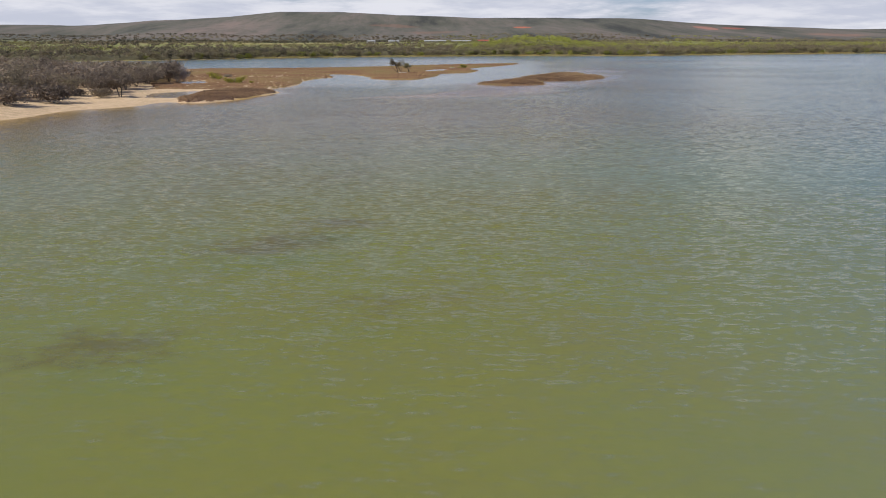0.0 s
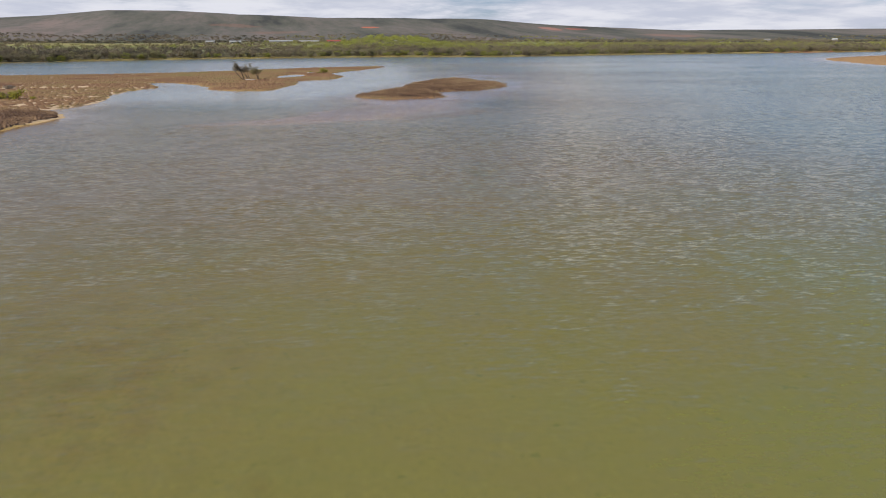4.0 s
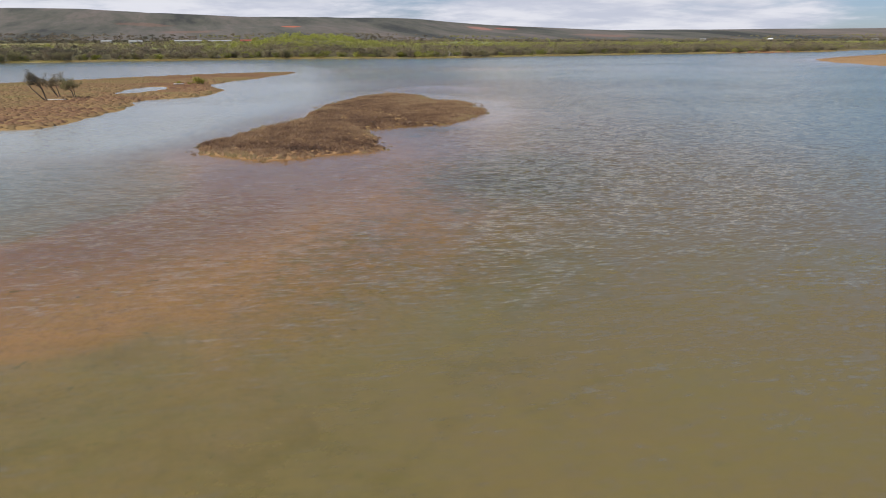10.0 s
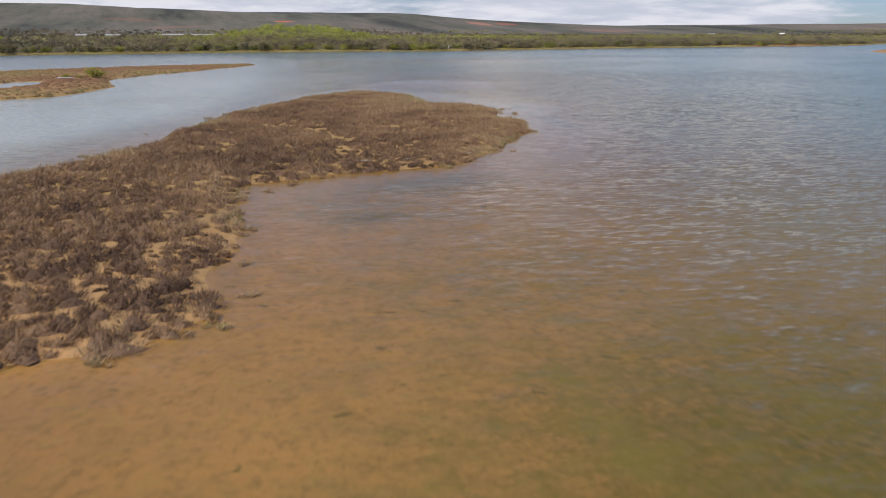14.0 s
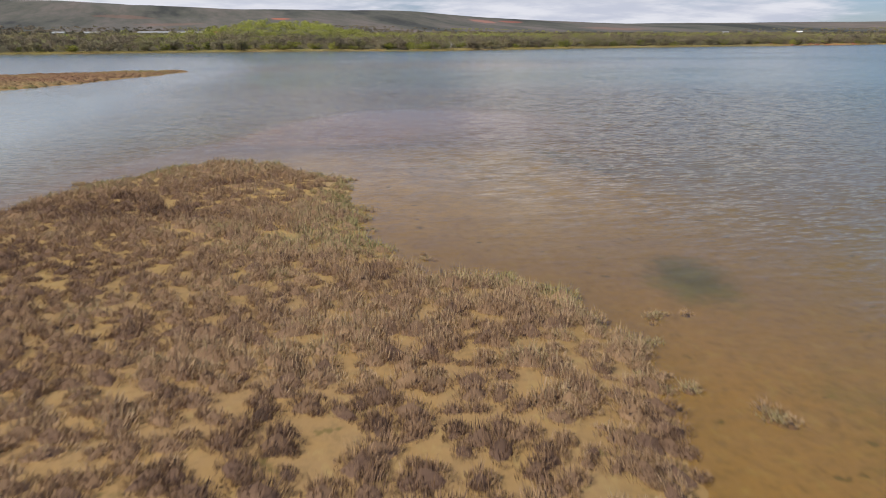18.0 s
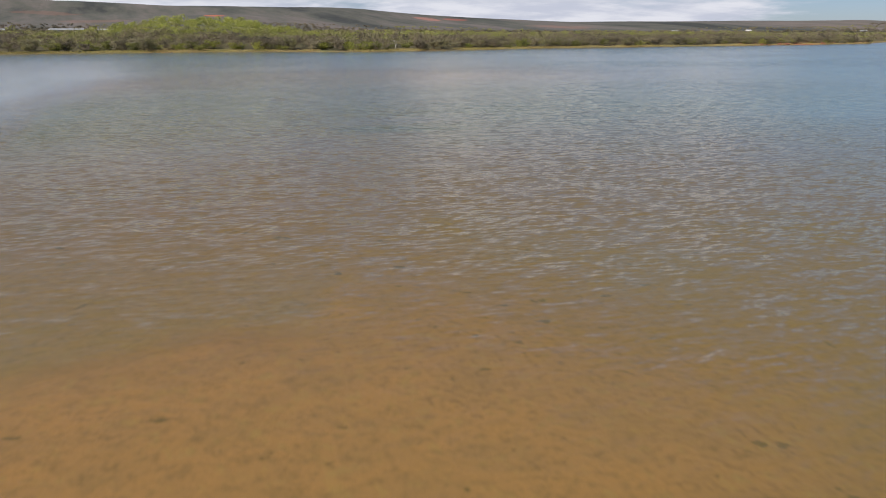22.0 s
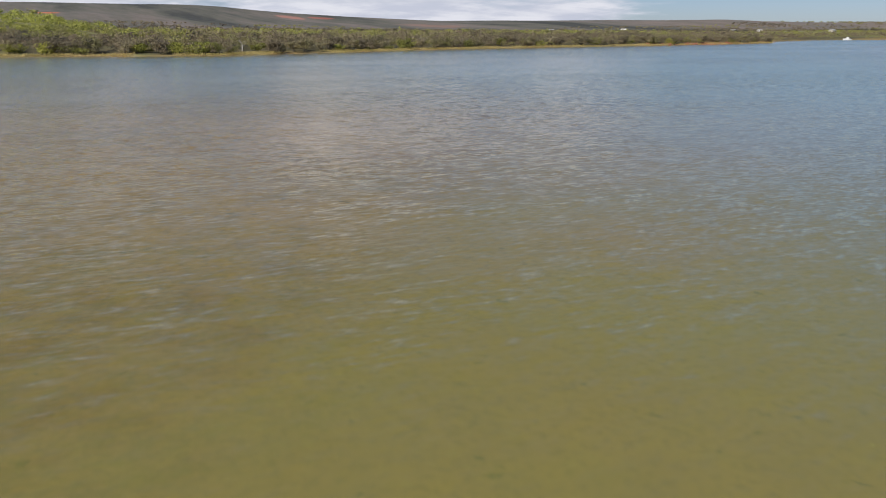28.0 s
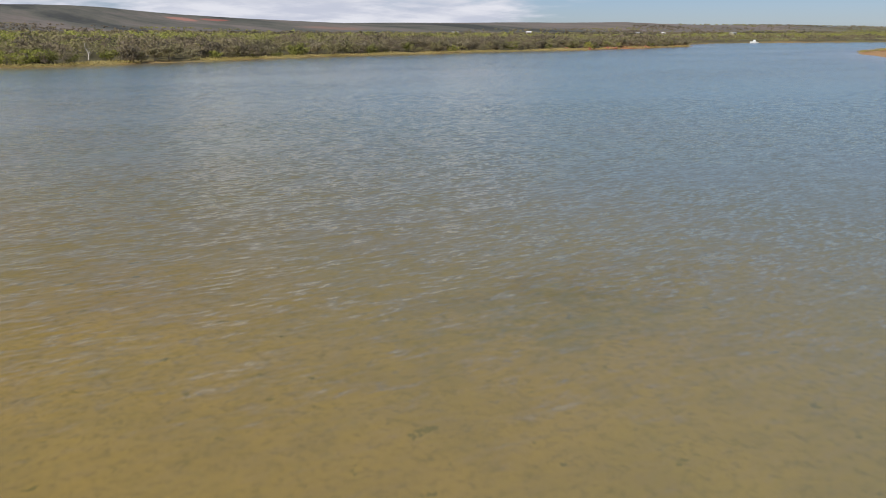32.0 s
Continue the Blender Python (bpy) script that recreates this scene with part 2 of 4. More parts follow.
    fres = N.maths("DIVIDE", fres, N.maths("ADD", 1.0, N.maths("MULTIPLY", fres, N.maths("SUBTRACT", 0.4, N.maths("MULTIPLY", calm, 0.3)))))       # crests hide part of the far side's mirror
    finish(N, N.n("ShaderNodeMixShader", {0: fres, 1: inner, 2: gloss}).outputs[0])
    return m


def leaf_material(name, stops, by_object=False, scale=1.5, thinness=0.32):
    m, N = material(name)
    p = N.n("ShaderNodeNewGeometry").outputs["Position"]
    rnd = N.n("ShaderNodeObjectInfo").outputs["Random"] if by_object else N.attr("tint")
    isl = N.n("ShaderNodeNewGeometry").outputs["Random Per Island"]
    f = N.maths("ADD", N.maths("MULTIPLY", rnd, 0.86), N.maths("MULTIPLY", isl, 0.14))
    f = N.maths("ADD", f, N.maths("MULTIPLY", N.maths("SUBTRACT", N.noise(p, scale, 3.0), 0.5), 0.35), clamp=True)
    col = N.ramp(f, stops)
    solid = surface(N, col, 0.8)
    thin = N.n("ShaderNodeBsdfTranslucent", {0: col}).outputs[0]
    finish(N, N.n("ShaderNodeMixShader", {0: thinness, 1: solid, 2: thin}).outputs[0])
    return m


def plain_material(name, a, b, scale=4.0, rough=0.8, relief=0.3, metal=0.0):
    m, N = material(name)
    p = N.n("ShaderNodeTexCoord").outputs["Object"]
    v = N.noise(p, scale, 5.0, 0.65)
    g = N.noise(p, scale * 9, 3.0)
    col = N.mix(N.span(N.maths("ADD", N.maths("MULTIPLY", v, 0.7), N.maths("MULTIPLY", g, 0.3)), 0.3, 0.7), a, b)
    finish(N, surface(N, col, rough, bump(N, g, relief, 0.02), Metallic=metal))
    return m


M_GROUND, M_WATER = ground_material(), water_material()
# the darkest stop stands in for shade inside the bushes
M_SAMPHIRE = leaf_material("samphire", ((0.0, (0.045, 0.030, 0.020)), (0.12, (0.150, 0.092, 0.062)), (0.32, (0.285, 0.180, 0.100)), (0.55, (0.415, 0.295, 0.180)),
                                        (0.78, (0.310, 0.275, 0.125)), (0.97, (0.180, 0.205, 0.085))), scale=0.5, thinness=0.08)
M_RUST = leaf_material("rusty_samphire", ((0.1, (0.215, 0.115, 0.068)), (0.4, (0.300, 0.180, 0.098)), (0.7, (0.320, 0.228, 0.108)), (0.95, (0.238, 0.213, 0.080))), scale=0.12)
M_SCRUB = leaf_material("scrub_leaves", ((0.02, (0.094, 0.090, 0.062)), (0.25, (0.237, 0.190, 0.135)), (0.45, (0.281, 0.250, 0.131)),
                                         (0.68, (0.310, 0.318, 0.085)), (0.97, (0.410, 0.430, 0.095))), scale=0.25)
M_GREY_LEAF = leaf_material("grey_leaves", ((0.0, (0.127, 0.115, 0.071)), (0.4, (0.253, 0.213, 0.144)), (0.75, (0.247, 0.236, 0.103)), (1.0, (0.356, 0.299, 0.218))), True, 0.6)
BEACH_STOPS = ((0.0, (0.150, 0.122, 0.098)), (0.4, (0.250, 0.200, 0.155)), (0.75, (0.265, 0.228, 0.150)), (1.0, (0.37, 0.30, 0.25)))
M_BEACH_LEAF = leaf_material("beach_leaves", BEACH_STOPS, True, 0.6)
M_BEACH_WOODS = leaf_material("beach_wood_leaves", BEACH_STOPS, scale=0.3)
M_GREEN_LEAF = leaf_material("green_leaves", ((0.0, (0.138, 0.144, 0.052)), (0.4, (0.224, 0.230, 0.063)), (0.75, (0.305, 0.316, 0.069)), (1.0, (0.391, 0.385, 0.086))), True, 0.6)
M_YELLOW_LEAF = leaf_material("yellow_leaves", ((0.0, (0.24, 0.24, 0.05)), (1.0, (0.42, 0.40, 0.07))), True, 0.6)
M_PALE_LEAF = leaf_material("pale_leaves", ((0.0, (0.30, 0.25, 0.24)), (1.0, (0.46, 0.40, 0.38))), True, 0.6)
M_GRASS = leaf_material("shore_grass", ((0.0, (0.24, 0.21, 0.07)), (0.45, (0.43, 0.36, 0.13)), (1.0, (0.54, 0.43, 0.20))), scale=0.2)
M_WEED = leaf_material("weed", ((0.0, (0.16, 0.115, 0.035)), (0.5, (0.20, 0.15, 0.045)), (1.0, (0.24, 0.18, 0.055))), scale=2.0)
M_BARK = plain_material("bark", (0.07, 0.055, 0.043), (0.19, 0.16, 0.13), 6.0)
M_PALE = plain_material("bleached_wood", (0.36, 0.34, 0.31), (0.56, 0.53, 0.49), 5.0)
M_WHITE = plain_material("white_paint", (0.72, 0.72, 0.71), (0.82, 0.82, 0.80), 2.0, 0.5)
M_REDROOF = plain_material("red_roof", (0.28, 0.07, 0.05), (0.38, 0.11, 0.08), 2.0, 0.6)
M_TIN = plain_material("tin_roof", (0.30, 0.31, 0.31), (0.44, 0.44, 0.43), 1.5, 0.45)
M_WALL = plain_material("render_wall", (0.46, 0.42, 0.36), (0.56, 0.52, 0.46), 1.5)
M_GLASS = plain_material("dark_glass", (0.02, 0.025, 0.03), (0.03, 0.035, 0.04), 1.0, 0.1, 0.0)
M_ROCK = plain_material("red_rock", (0.22, 0.085, 0.055), (0.36, 0.16, 0.10), 1.2, 0.9, 0.8)


# ---- mesh helpers ----
def mesh_of(name, verts, polys, mats, attrs=None, smooth=False):
    """A mesh from arrays: verts (n, 3), polys (m, 3 or 4) indices."""
    verts, polys = np.asarray(verts, np.float32), np.asarray(polys, np.int32)
    me = bpy.data.meshes.new(name)
    k = polys.shape[1]
    me.vertices.add(len(verts))
    me.vertices.foreach_set("co", verts.ravel())
    me.loops.add(polys.size)
    me.loops.foreach_set("vertex_index", polys.ravel())
    me.polygons.add(len(polys))
    me.polygons.foreach_set("loop_start", np.arange(0, polys.size, k, dtype=np.int32))
    me.polygons.foreach_set("use_smooth", np.full(len(polys), smooth))
    for key, values in (attrs or {}).items():
        a = me.attributes.new(key, "FLOAT", "POINT")
        a.data.foreach_set("value", np.asarray(values, np.float32))
    for mt in mats:
        me.materials.append(mt)
    me.update()
    me.validate()
    return me


def part(name, me, parent, label=""):
    ob = new(name, me)
    ob.parent = parent
    if label:
        ob["label"] = label
    return ob


def bm_mesh(name, bm, mats):
    me = bpy.data.meshes.new(name)
    bm.to_mesh(me)
    bm.free()
    for mt in mats:
        me.materials.append(mt)
    return me


def box(bm, lo, hi, bevel=0.0):
    c, s = (Vector(lo) + Vector(hi)) / 2, Vector(hi) - Vector(lo)
    made = bmesh.ops.create_cube(bm, size=1.0, matrix=Matrix.Translation(c) @ Matrix.Diagonal((*s, 1)))
    if bevel:
        edges = {e for v in made["verts"] for e in v.link_edges}
        bmesh.ops.bevel(bm, geom=list(edges), offset=bevel, segments=2, affect="EDGES")


def smooth_step(v, a, b):
    t = np.clip((v - a) / (b - a), 0, 1)
    return t * t * (3 - 2 * t)


# ---- plan: shorelines, as a few corners each, rounded and roughened ----
def outline(pts, rough, seed, step=1.2):
    """A closed shoreline through the corners, with wobbles of about rough metres."""
    rng = np.random.default_rng(seed)
    P = np.array(pts, float)
    n = len(P)
    out = []
    for i in range(n):
        a, b, c, d = P[i - 1], P[i], P[(i + 1) % n], P[(i + 2) % n]
        k = max(2, min(40, int(np.hypot(*(c - b)) / step)))
        for t in np.arange(k) / k:
            out.append(0.5 * (2 * b + (c - a) * t + (2 * a - 5 * b + 4 * c - d) * t * t + (3 * b - a - 3 * c + d) * t ** 3))
    Q = np.array(out)
    w = rng.normal(0, 1, (len(Q), 2))
    w = (w + np.roll(w, 1, 0) + np.roll(w, -1, 0)) / 1.7
    return Q + w * rough


ISLAND = outline(((15, 163.5), (18.5, 156), (22, 153.5), (26, 155.8), (30.5, 156.6), (32, 161), (32.6, 170), (33.2, 175.8), (36, 176.8), (40.5, 178.8),
                  (44.6, 180), (47.3, 182.6), (50.5, 187), (54.5, 192), (56.6, 198), (56.5, 203), (57.6, 208.5), (58, 214), (55.4, 216.5), (55.3, 222),
                  (56.4, 229.5), (55.3, 234.5), (52, 237.8), (48, 235), (43, 227), (36.5, 214), (31.5, 200), (27, 187.5), (20.5, 176.5)), 0.35, 3)
SPIT = outline(((-36, 151), (-34, 164), (-35, 182), (-33.5, 202), (-30, 214), (-34, 232), (-28.5, 239), (-18, 214), (-15.5, 196), (-9, 190.3), (-3, 190),
                (1, 203), (5.3, 218), (6.3, 236), (13, 243), (18.5, 251), (22, 272), (20.5, 288), (25, 306), (35, 327), (51.5, 369), (40, 369), (15, 356),
                (-9, 335), (-31, 316), (-70, 305), (-110, 304), (-170, 300), (-260, 290), (-260, 90), (-170, 40), (-120, 30), (-75, 48), (-63.5, 64),
                (-60, 81), (-54, 88), (-50, 98), (-44, 95.5), (-40, 100), (-36.8, 110), (-34, 130), (-39, 139)), 0.45, 5, 2.0)
BANK = outline(((-34.3, 130.5), (-36.8, 109.5), (-40.4, 99.5), (-45.5, 96), (-50, 102), (-51.5, 122), (-49, 133), (-43, 138)), 0.3, 8)
EAST_SPIT = outline(((342, 451), (308, 398), (280, 340), (270, 294), (300, 240), (420, 200), (900, 260), (1300, 420), (1150, 560), (800, 600), (634, 590), (500, 560), (400, 500)), 1.0, 9, 6.0)
FAR = outline(((-900, 200), (-420, 350), (-200, 480), (-120, 560), (-60, 600), (25, 622), (95, 635), (140, 622), (163, 607), (190, 611), (235, 632), (300, 660), (390, 683),
               (490, 700), (560, 722), (625, 742), (640, 765), (760, 835), (880, 885), (960, 860), (1060, 815), (1500, 700), (4300, 500), (4300, 4300), (-4300, 4300), (-4300, 200)), 1.6, 11, 6.0)
SHELF = outline(((-14, 107), (-1, 118), (6.5, 129.5), (14, 141), (12, 160), (20, 180), (30, 201), (40, 226), (47, 240), (53, 250), (60, 262), (68, 268), (78, 262), (76, 250),
                 (72, 240), (70, 230), (68.5, 221), (65.5, 211), (61, 202), (58.5, 190), (53, 176), (46, 162), (42, 150), (36, 134), (27, 120), (11, 110)), 0.5, 15)


def inside_distance(x, y, poly):
    """Metres from the outline, positive inside."""
    best = np.full(x.shape, 1e12)
    odd = np.zeros(x.shape, bool)
    ax, ay = poly[:, 0], poly[:, 1]
    bx, by = np.roll(ax, -1), np.roll(ay, -1)
    for x0, y0, x1, y1 in zip(ax, ay, bx, by):
        dx, dy = x1 - x0, y1 - y0
        t = np.clip(((x - x0) * dx + (y - y0) * dy) / max(dx * dx + dy * dy, 1e-9), 0, 1)
        best = np.minimum(best, (x - x0 - t * dx) ** 2 + (y - y0 - t * dy) ** 2)
        if y0 != y1:
            odd ^= ((y0 > y) != (y1 > y)) & (x < (x1 - x0) * (y - y0) / (y1 - y0) + x0)
    return np.where(odd, 1, -1) * np.sqrt(best)


def hump(x, y, cx, cy, rx, ry, turn=0.0):
    a = radians(turn)
    u, v = (x - cx) * math.cos(a) + (y - cy) * math.sin(a), -(x - cx) * math.sin(a) + (y - cy) * math.cos(a)
    return np.exp(-((u / rx) ** 2 + (v / ry) ** 2))


def lattice(x, y, size, seed):
    """Smooth value noise, -1 to 1."""
    rng = np.random.default_rng(seed)
    tab = rng.uniform(-1, 1, (64, 64))
    u, v = x / size, y / size
    i, j = np.floor(u).astype(int), np.floor(v).astype(int)
    a, b = u - i, v - j
    a, b = a * a * (3 - 2 * a), b * b * (3 - 2 * b)
    g = lambda p, q: tab[p % 64, q % 64]
    return (g(i, j) * (1 - a) + g(i + 1, j) * a) * (1 - b) + (g(i, j + 1) * (1 - a) + g(i + 1, j + 1) * a) * b


RIDGE_AZ = (-60, -28, -23, -19, -14, -10, -6, -2, 4, 8, 14, 16, 18, 20, 25, 29, 35, 45, 52, 60, 90)
RIDGE_H = (60, 65, 62, 79, 90, 108, 108, 98, 88, 88, 83, 79, 70, 63, 54, 45, 45, 43, 33, 28, 26)
# underwater shoals: centre, radii, turn, how far they fill the water
SHOALS = ((70, 280, 22, 20, 0, 0.45), (75, 300, 30, 35, -20, 0.35), (60, 375, 30, 20, 60, 0.7), (-45, 150, 12, 14, 0, 0.8), (122, 385, 45, 40, 0, 0.68), (10, 60, 40, 60, 0, 0.25))
# weed beds: centre, radii, turn, thickness
WEEDS = ((-11, -17, 5, 2.5, 20, 0.8), (-8, -12, 4, 2, 0, 0.7), (-15, -33, 4, 3, 0, 0.6), (-4, -28, 8, 4, 30, 0.35), (2, 20, 14, 5, 40, 0.2), (-8, 9, 7, 0.9, 55, 0.7), (14.4, 65, 4.5, 0.7, 93, 1.0), (11.8, 59, 1.6, 0.4, -80, 0.9), (6.2, 71, 0.6, 0.4, 0, 0.9), (8.7, 63.9, 0.9, 0.3, 0, 0.8), (-2, 45, 10, 18, 0, 0.12),
         (36, 138, 8, 14, -20, 0.85), (41, 146, 9, 12, -20, 0.75), (28, 116, 7, 14, -20, 0.4), (22, 104, 6, 9, -20, 0.3), (38, 170, 5, 6, 0, 0.45), (40, 158, 9, 9, 0, 0.4), (60.6, 200, 1.6, 8, -8, 0.6), (63, 213.5, 1.2, 2.8, -20, 1.0), (66, 234, 8, 9, -20, 0.28), (70.5, 236, 1.6, 9, 8, 0.6),
         (88.5, 313.2, 6.5, 1.8, 0, 1.3), (111, 319.8, 1.6, 1.3, 0, 1.1), (105.5, 313.5, 2.0, 1.4, 0, 1.1), (145, 391, 7, 5, 0, 0.4), (29.2, 127.8, 0.7, 0.4, 0, 1.0), (37.8, 168, 2.5, 1.5, 0, 0.7), (100, 331, 13, 9, 10, 0.45), (118, 367, 13, 8, 0, 0.3), (42, 174.5, 6, 3, 15, 0.6), (8, 95, 25, 30, 0, 0.2), (-1, 62, 6, 9, 0, 0.2), (5, 84, 9, 20, -15, 0.4), (21, 120, 6, 14, -22, 0.45), (15, 107, 5, 10, -22, 0.3), (14, 98, 8, 14, -20, 0.35), (90.5, 330, 3, 6, 0, 0.5), (95, 327, 3.5, 2.5, 20, 0.6), (101, 334, 5, 6, -20, 0.5), (97, 322, 4, 2, 0, 0.4), (75, 285, 30, 20, 0, 0.15))
PONDS = ((6, 275, 6, 22, -12), (-62, 215, 22, 5, 0))
# still lagoons in the beach behind the low bank
LAGOONS = (outline(((-59.5, 114), (-61.5, 129), (-54, 135), (-51.5, 124), (-50.3, 109), (-55, 108.5)), 0.2, 16), outline(((-71, 183), (-66, 191), (-60.5, 171), (-65.5, 168)), 0.2, 17))


def place(x, y):
    """Height of the ground and what covers it, for arrays x, y."""
    isl, spit, bank = inside_distance(x, y, ISLAND), inside_distance(x, y, SPIT), inside_distance(x, y, BANK)
    east, far = inside_distance(x, y, EAST_SPIT), inside_distance(x, y, FAR)
    n1, n2, n3 = lattice(x, y, 3.1, 1), lattice(x, y, 11.0, 2), lattice(x, y, 47.0, 3)
    shore = np.maximum.reduce([isl, spit, bank, east, far])
    out = np.maximum(-shore, 0)
    depth = (1.15 + 0.25 * n3 + 0.1 * n2) * (1 - np.exp(-out / 18.0)) + 0.02 * out.clip(0, 3)
    shelf = inside_distance(x, y, SHELF)
    west = x < np.interp(y, (90, 150, 200, 245, 300), (10, 22, 42, 62, 84))
    on = np.where(west, smooth_step(shelf, -1.2, 0.6), smooth_step(shelf, -8, 4))
    depth = depth * (1 - on) + on * np.minimum(depth, 0.03 + np.minimum(0.011 * out, 0.10) + 0.06 * (1 + n2) * smooth_step(out, 1, 8))
    for cx, cy, rx, ry, turn, k in SHOALS:
        depth *= 1 - k * hump(x, y, cx, cy, rx, ry, turn)
    depth *= 1 + 0.12 * n1 * np.exp(-out / 40)
    # a darker, shallower strip left of the camera path; weaker light put into weed tint
    left_of_path = np.interp(y, (-60, 25, 67, 125, 208, 264, 313, 375), (-3, -1, 9.5, 27, 55, 72, 92, 128)) - x
    dim_band = smooth_step(left_of_path, -2.0, 9.0) * smooth_step(left_of_path, 40, 16) * (1 - on) * smooth_step(y, -30, 15) * (0.8 + 0.35 * n2)
    depth *= 1 - 0.25 * dim_band
    z = -depth
    marsh = lambda s, h: np.minimum(0.16 * s, h) + 0.05 * n1 + 0.04 * n2
    z = np.where(isl > 0, np.minimum(0.25 * isl, 0.22 + 0.05 * n1 + 0.03 * n2), z)
    wood = smooth_step(-x - 0.32 * (y - 90), 60, 92) * smooth_step(y, 250, 215)          # the wooded beach behind the spit
    z = np.where(spit > 0, np.maximum(0.02, marsh(spit, 0.3 + 1.5 * wood)), z)
    z = np.where(bank > 0, np.maximum(z, 0.05 + np.minimum(0.25 * bank, 0.4)), z)
    for cx, cy, rx, ry, turn in PONDS:
        z -= 0.75 * hump(x, y, cx, cy, rx, ry, turn) ** 2 * (np.maximum(spit, isl) > 0)
    for edge in LAGOONS:
        z = np.where(inside_distance(x, y, edge) > -1.2, np.minimum(z, 0.02 - 0.16 * inside_distance(x, y, edge)), z)
    z = np.where(east > 0, np.minimum(0.05 * east, 0.8) + 0.1 * n3, z)
    # hinterland
    r, az = np.hypot(x - 30, y - 100), np.degrees(np.arctan2(x - 30, y - 100))
    top = np.interp(az, RIDGE_AZ, RIDGE_H)
    plain = 0.2 + np.minimum(far * 0.035, 1.4) + 0.018 * np.minimum(far, 520) + 0.8 * lattice(x, y, 60, 4) * smooth_step(far, 10, 80)
    plain += 9.4 * np.exp(-np.abs((x - 112) / 46) ** 3.5 - ((y - 722) / 44) ** 2) + 2.0 * hump(x, y, 20, 700, 60, 30)
    rise = smooth_step(r, np.interp(az, (20, 40), (1150, 1850)), 2700)
    hills = plain * (1 - rise) + top * rise + 9 * rise * (1 - rise) * 4 * lattice(x, y, 260, 5) + 1.5 * rise * lattice(x, y, 90, 6)
    hills = np.where(r > 2700, hills - (r - 2700) * 0.03, hills)
    z = np.where(far > 0, np.minimum(0.22 * far, hills), z)
    weed = np.zeros_like(x)
    for cx, cy, rx, ry, turn, k in WEEDS:
        weed = np.maximum(weed, k * hump(x, y, cx, cy, rx, ry, turn))
    # the painted dimness of that strip rides on the weed mask
    weed = np.maximum(weed, 0.35 * dim_band)
    tone = np.clip(0.47 + 0.06 * n2 + 0.1 * on * smooth_step(out, 0.2, 2.0) + 0.6 * hump(x, y, 14, 136, 11, 26, -35) + 0.14 * hump(x, y, 64, 262, 13, 12) + 0.2 * hump(x, y, 61, 253, 8, 7) + 0.3 * hump(x, y, 59.5, 248, 6, 6) - 0.58 * hump(x, y, 62, 233, 10, 15, 10) - 0.25 * hump(x, y, 122, 385, 45, 40) - 0.9 * smooth_step(spit, -6, 1) * smooth_step(x + 6 * n2, -24, -46), 0, 1)
    tone = np.where(east > -6, 0.62, tone)                              # pinkish sand of the eastern spit
    scrub = smooth_step(far, -0.2, 1.0)
    red = smooth_step(far, 9, 3) * smooth_step(x, 440, 480) * smooth_step(x, 640, 600)
    field = hump(x, y, -150, 1060, 110, 60) + 0.7 * hump(x, y, -330, 1050, 90, 40) + 0.8 * smooth_step(far, 3.5, 1.5) * (x > -120) * (x < 660)
    litter = smooth_step(far, 2.0, 4.5) * smooth_step(far, 110, 60)
    return z, dict(litter=litter, weed=weed, tone=tone, scrub=scrub, red=np.clip(red, 0, 1), field=np.clip(field, 0, 1)), dict(isl=isl, spit=spit, bank=bank, far=far, shore=shore, out=out, wood=wood, depth=depth)


def lines(lo, hi, finelo, finehi, fine, mlo, mhi, mstep):
    v = list(np.arange(finelo, finehi, fine))
    v += list(np.arange(finehi, mhi, mstep))
    v = list(np.arange(finelo, mlo, -mstep))[:0:-1] + v
    s, a = mstep, v[0]
    while a > lo:
        s *= 1.07
        a -= min(s, 42)
        v.insert(0, a)
    s, a = mstep, v[-1]
    while a < hi:
        s *= 1.07
        a += min(s, 42)
        v.append(a)
    return np.array(v)


gx = lines(-4300, 4300, -6, 84, 1.0, -75, 135, 2.0)
gy = lines(-900, 4300, 106, 272, 1.0, -70, 400, 2.0)
X, Y = np.meshgrid(gx, gy)
nx = len(gx)
GX, GY = X.ravel(), Y.ravel()
GZ, cover_of, zones = place(GX, GY)
quad = (np.arange(len(gy) - 1)[:, None] * nx + np.arange(nx - 1)[None, :]).ravel()
quads = np.stack([quad, quad + 1, quad + nx + 1, quad + nx], 1)
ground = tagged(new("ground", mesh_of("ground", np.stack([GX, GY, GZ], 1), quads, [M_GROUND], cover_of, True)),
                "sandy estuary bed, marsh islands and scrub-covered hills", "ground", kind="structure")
wet = (GZ[quads] < 0.3).any(1) & (GY[quads] < 1100).all(1)
used, wq = np.unique(quads[wet], return_inverse=True)
wq = wq.reshape(-1, 4)
murk = 1 - np.exp(-1.4 * np.maximum(-GZ[used], 0))
silt = np.clip(smooth_step(GY[used], -5, 70) * 0.95 + 0.15 * lattice(GX[used], GY[used], 40, 21) - 0.6 * smooth_step(GY[used], 280, 320) * (GX[used] > 60) + 0.32 * smooth_step(GY[used], 325, 375) - 0.6 * smooth_step(GX[used] - 0.3 * GY[used], 30, 120), 0, 1)
teal = np.clip(smooth_step(GY[used] - 0.25 * GX[used], 370, 520) + 0.45 * smooth_step(GX[used] - 0.38 * GY[used], 15, 70) * smooth_step(GY[used], 200, 330) + 0.75 * smooth_step(GX[used] - 0.3 * GY[used], 6, 42), 0, 1) * 0.9
lee = GX[used] - np.interp(GY[used], (150, 235, 300, 400), (14, 50, 58, 75))      # pale silty water in the lee of the island
teal = np.maximum(teal, 0.75 * smooth_step(lee, 4, -14) * smooth_step(GY[used], 110, 150))
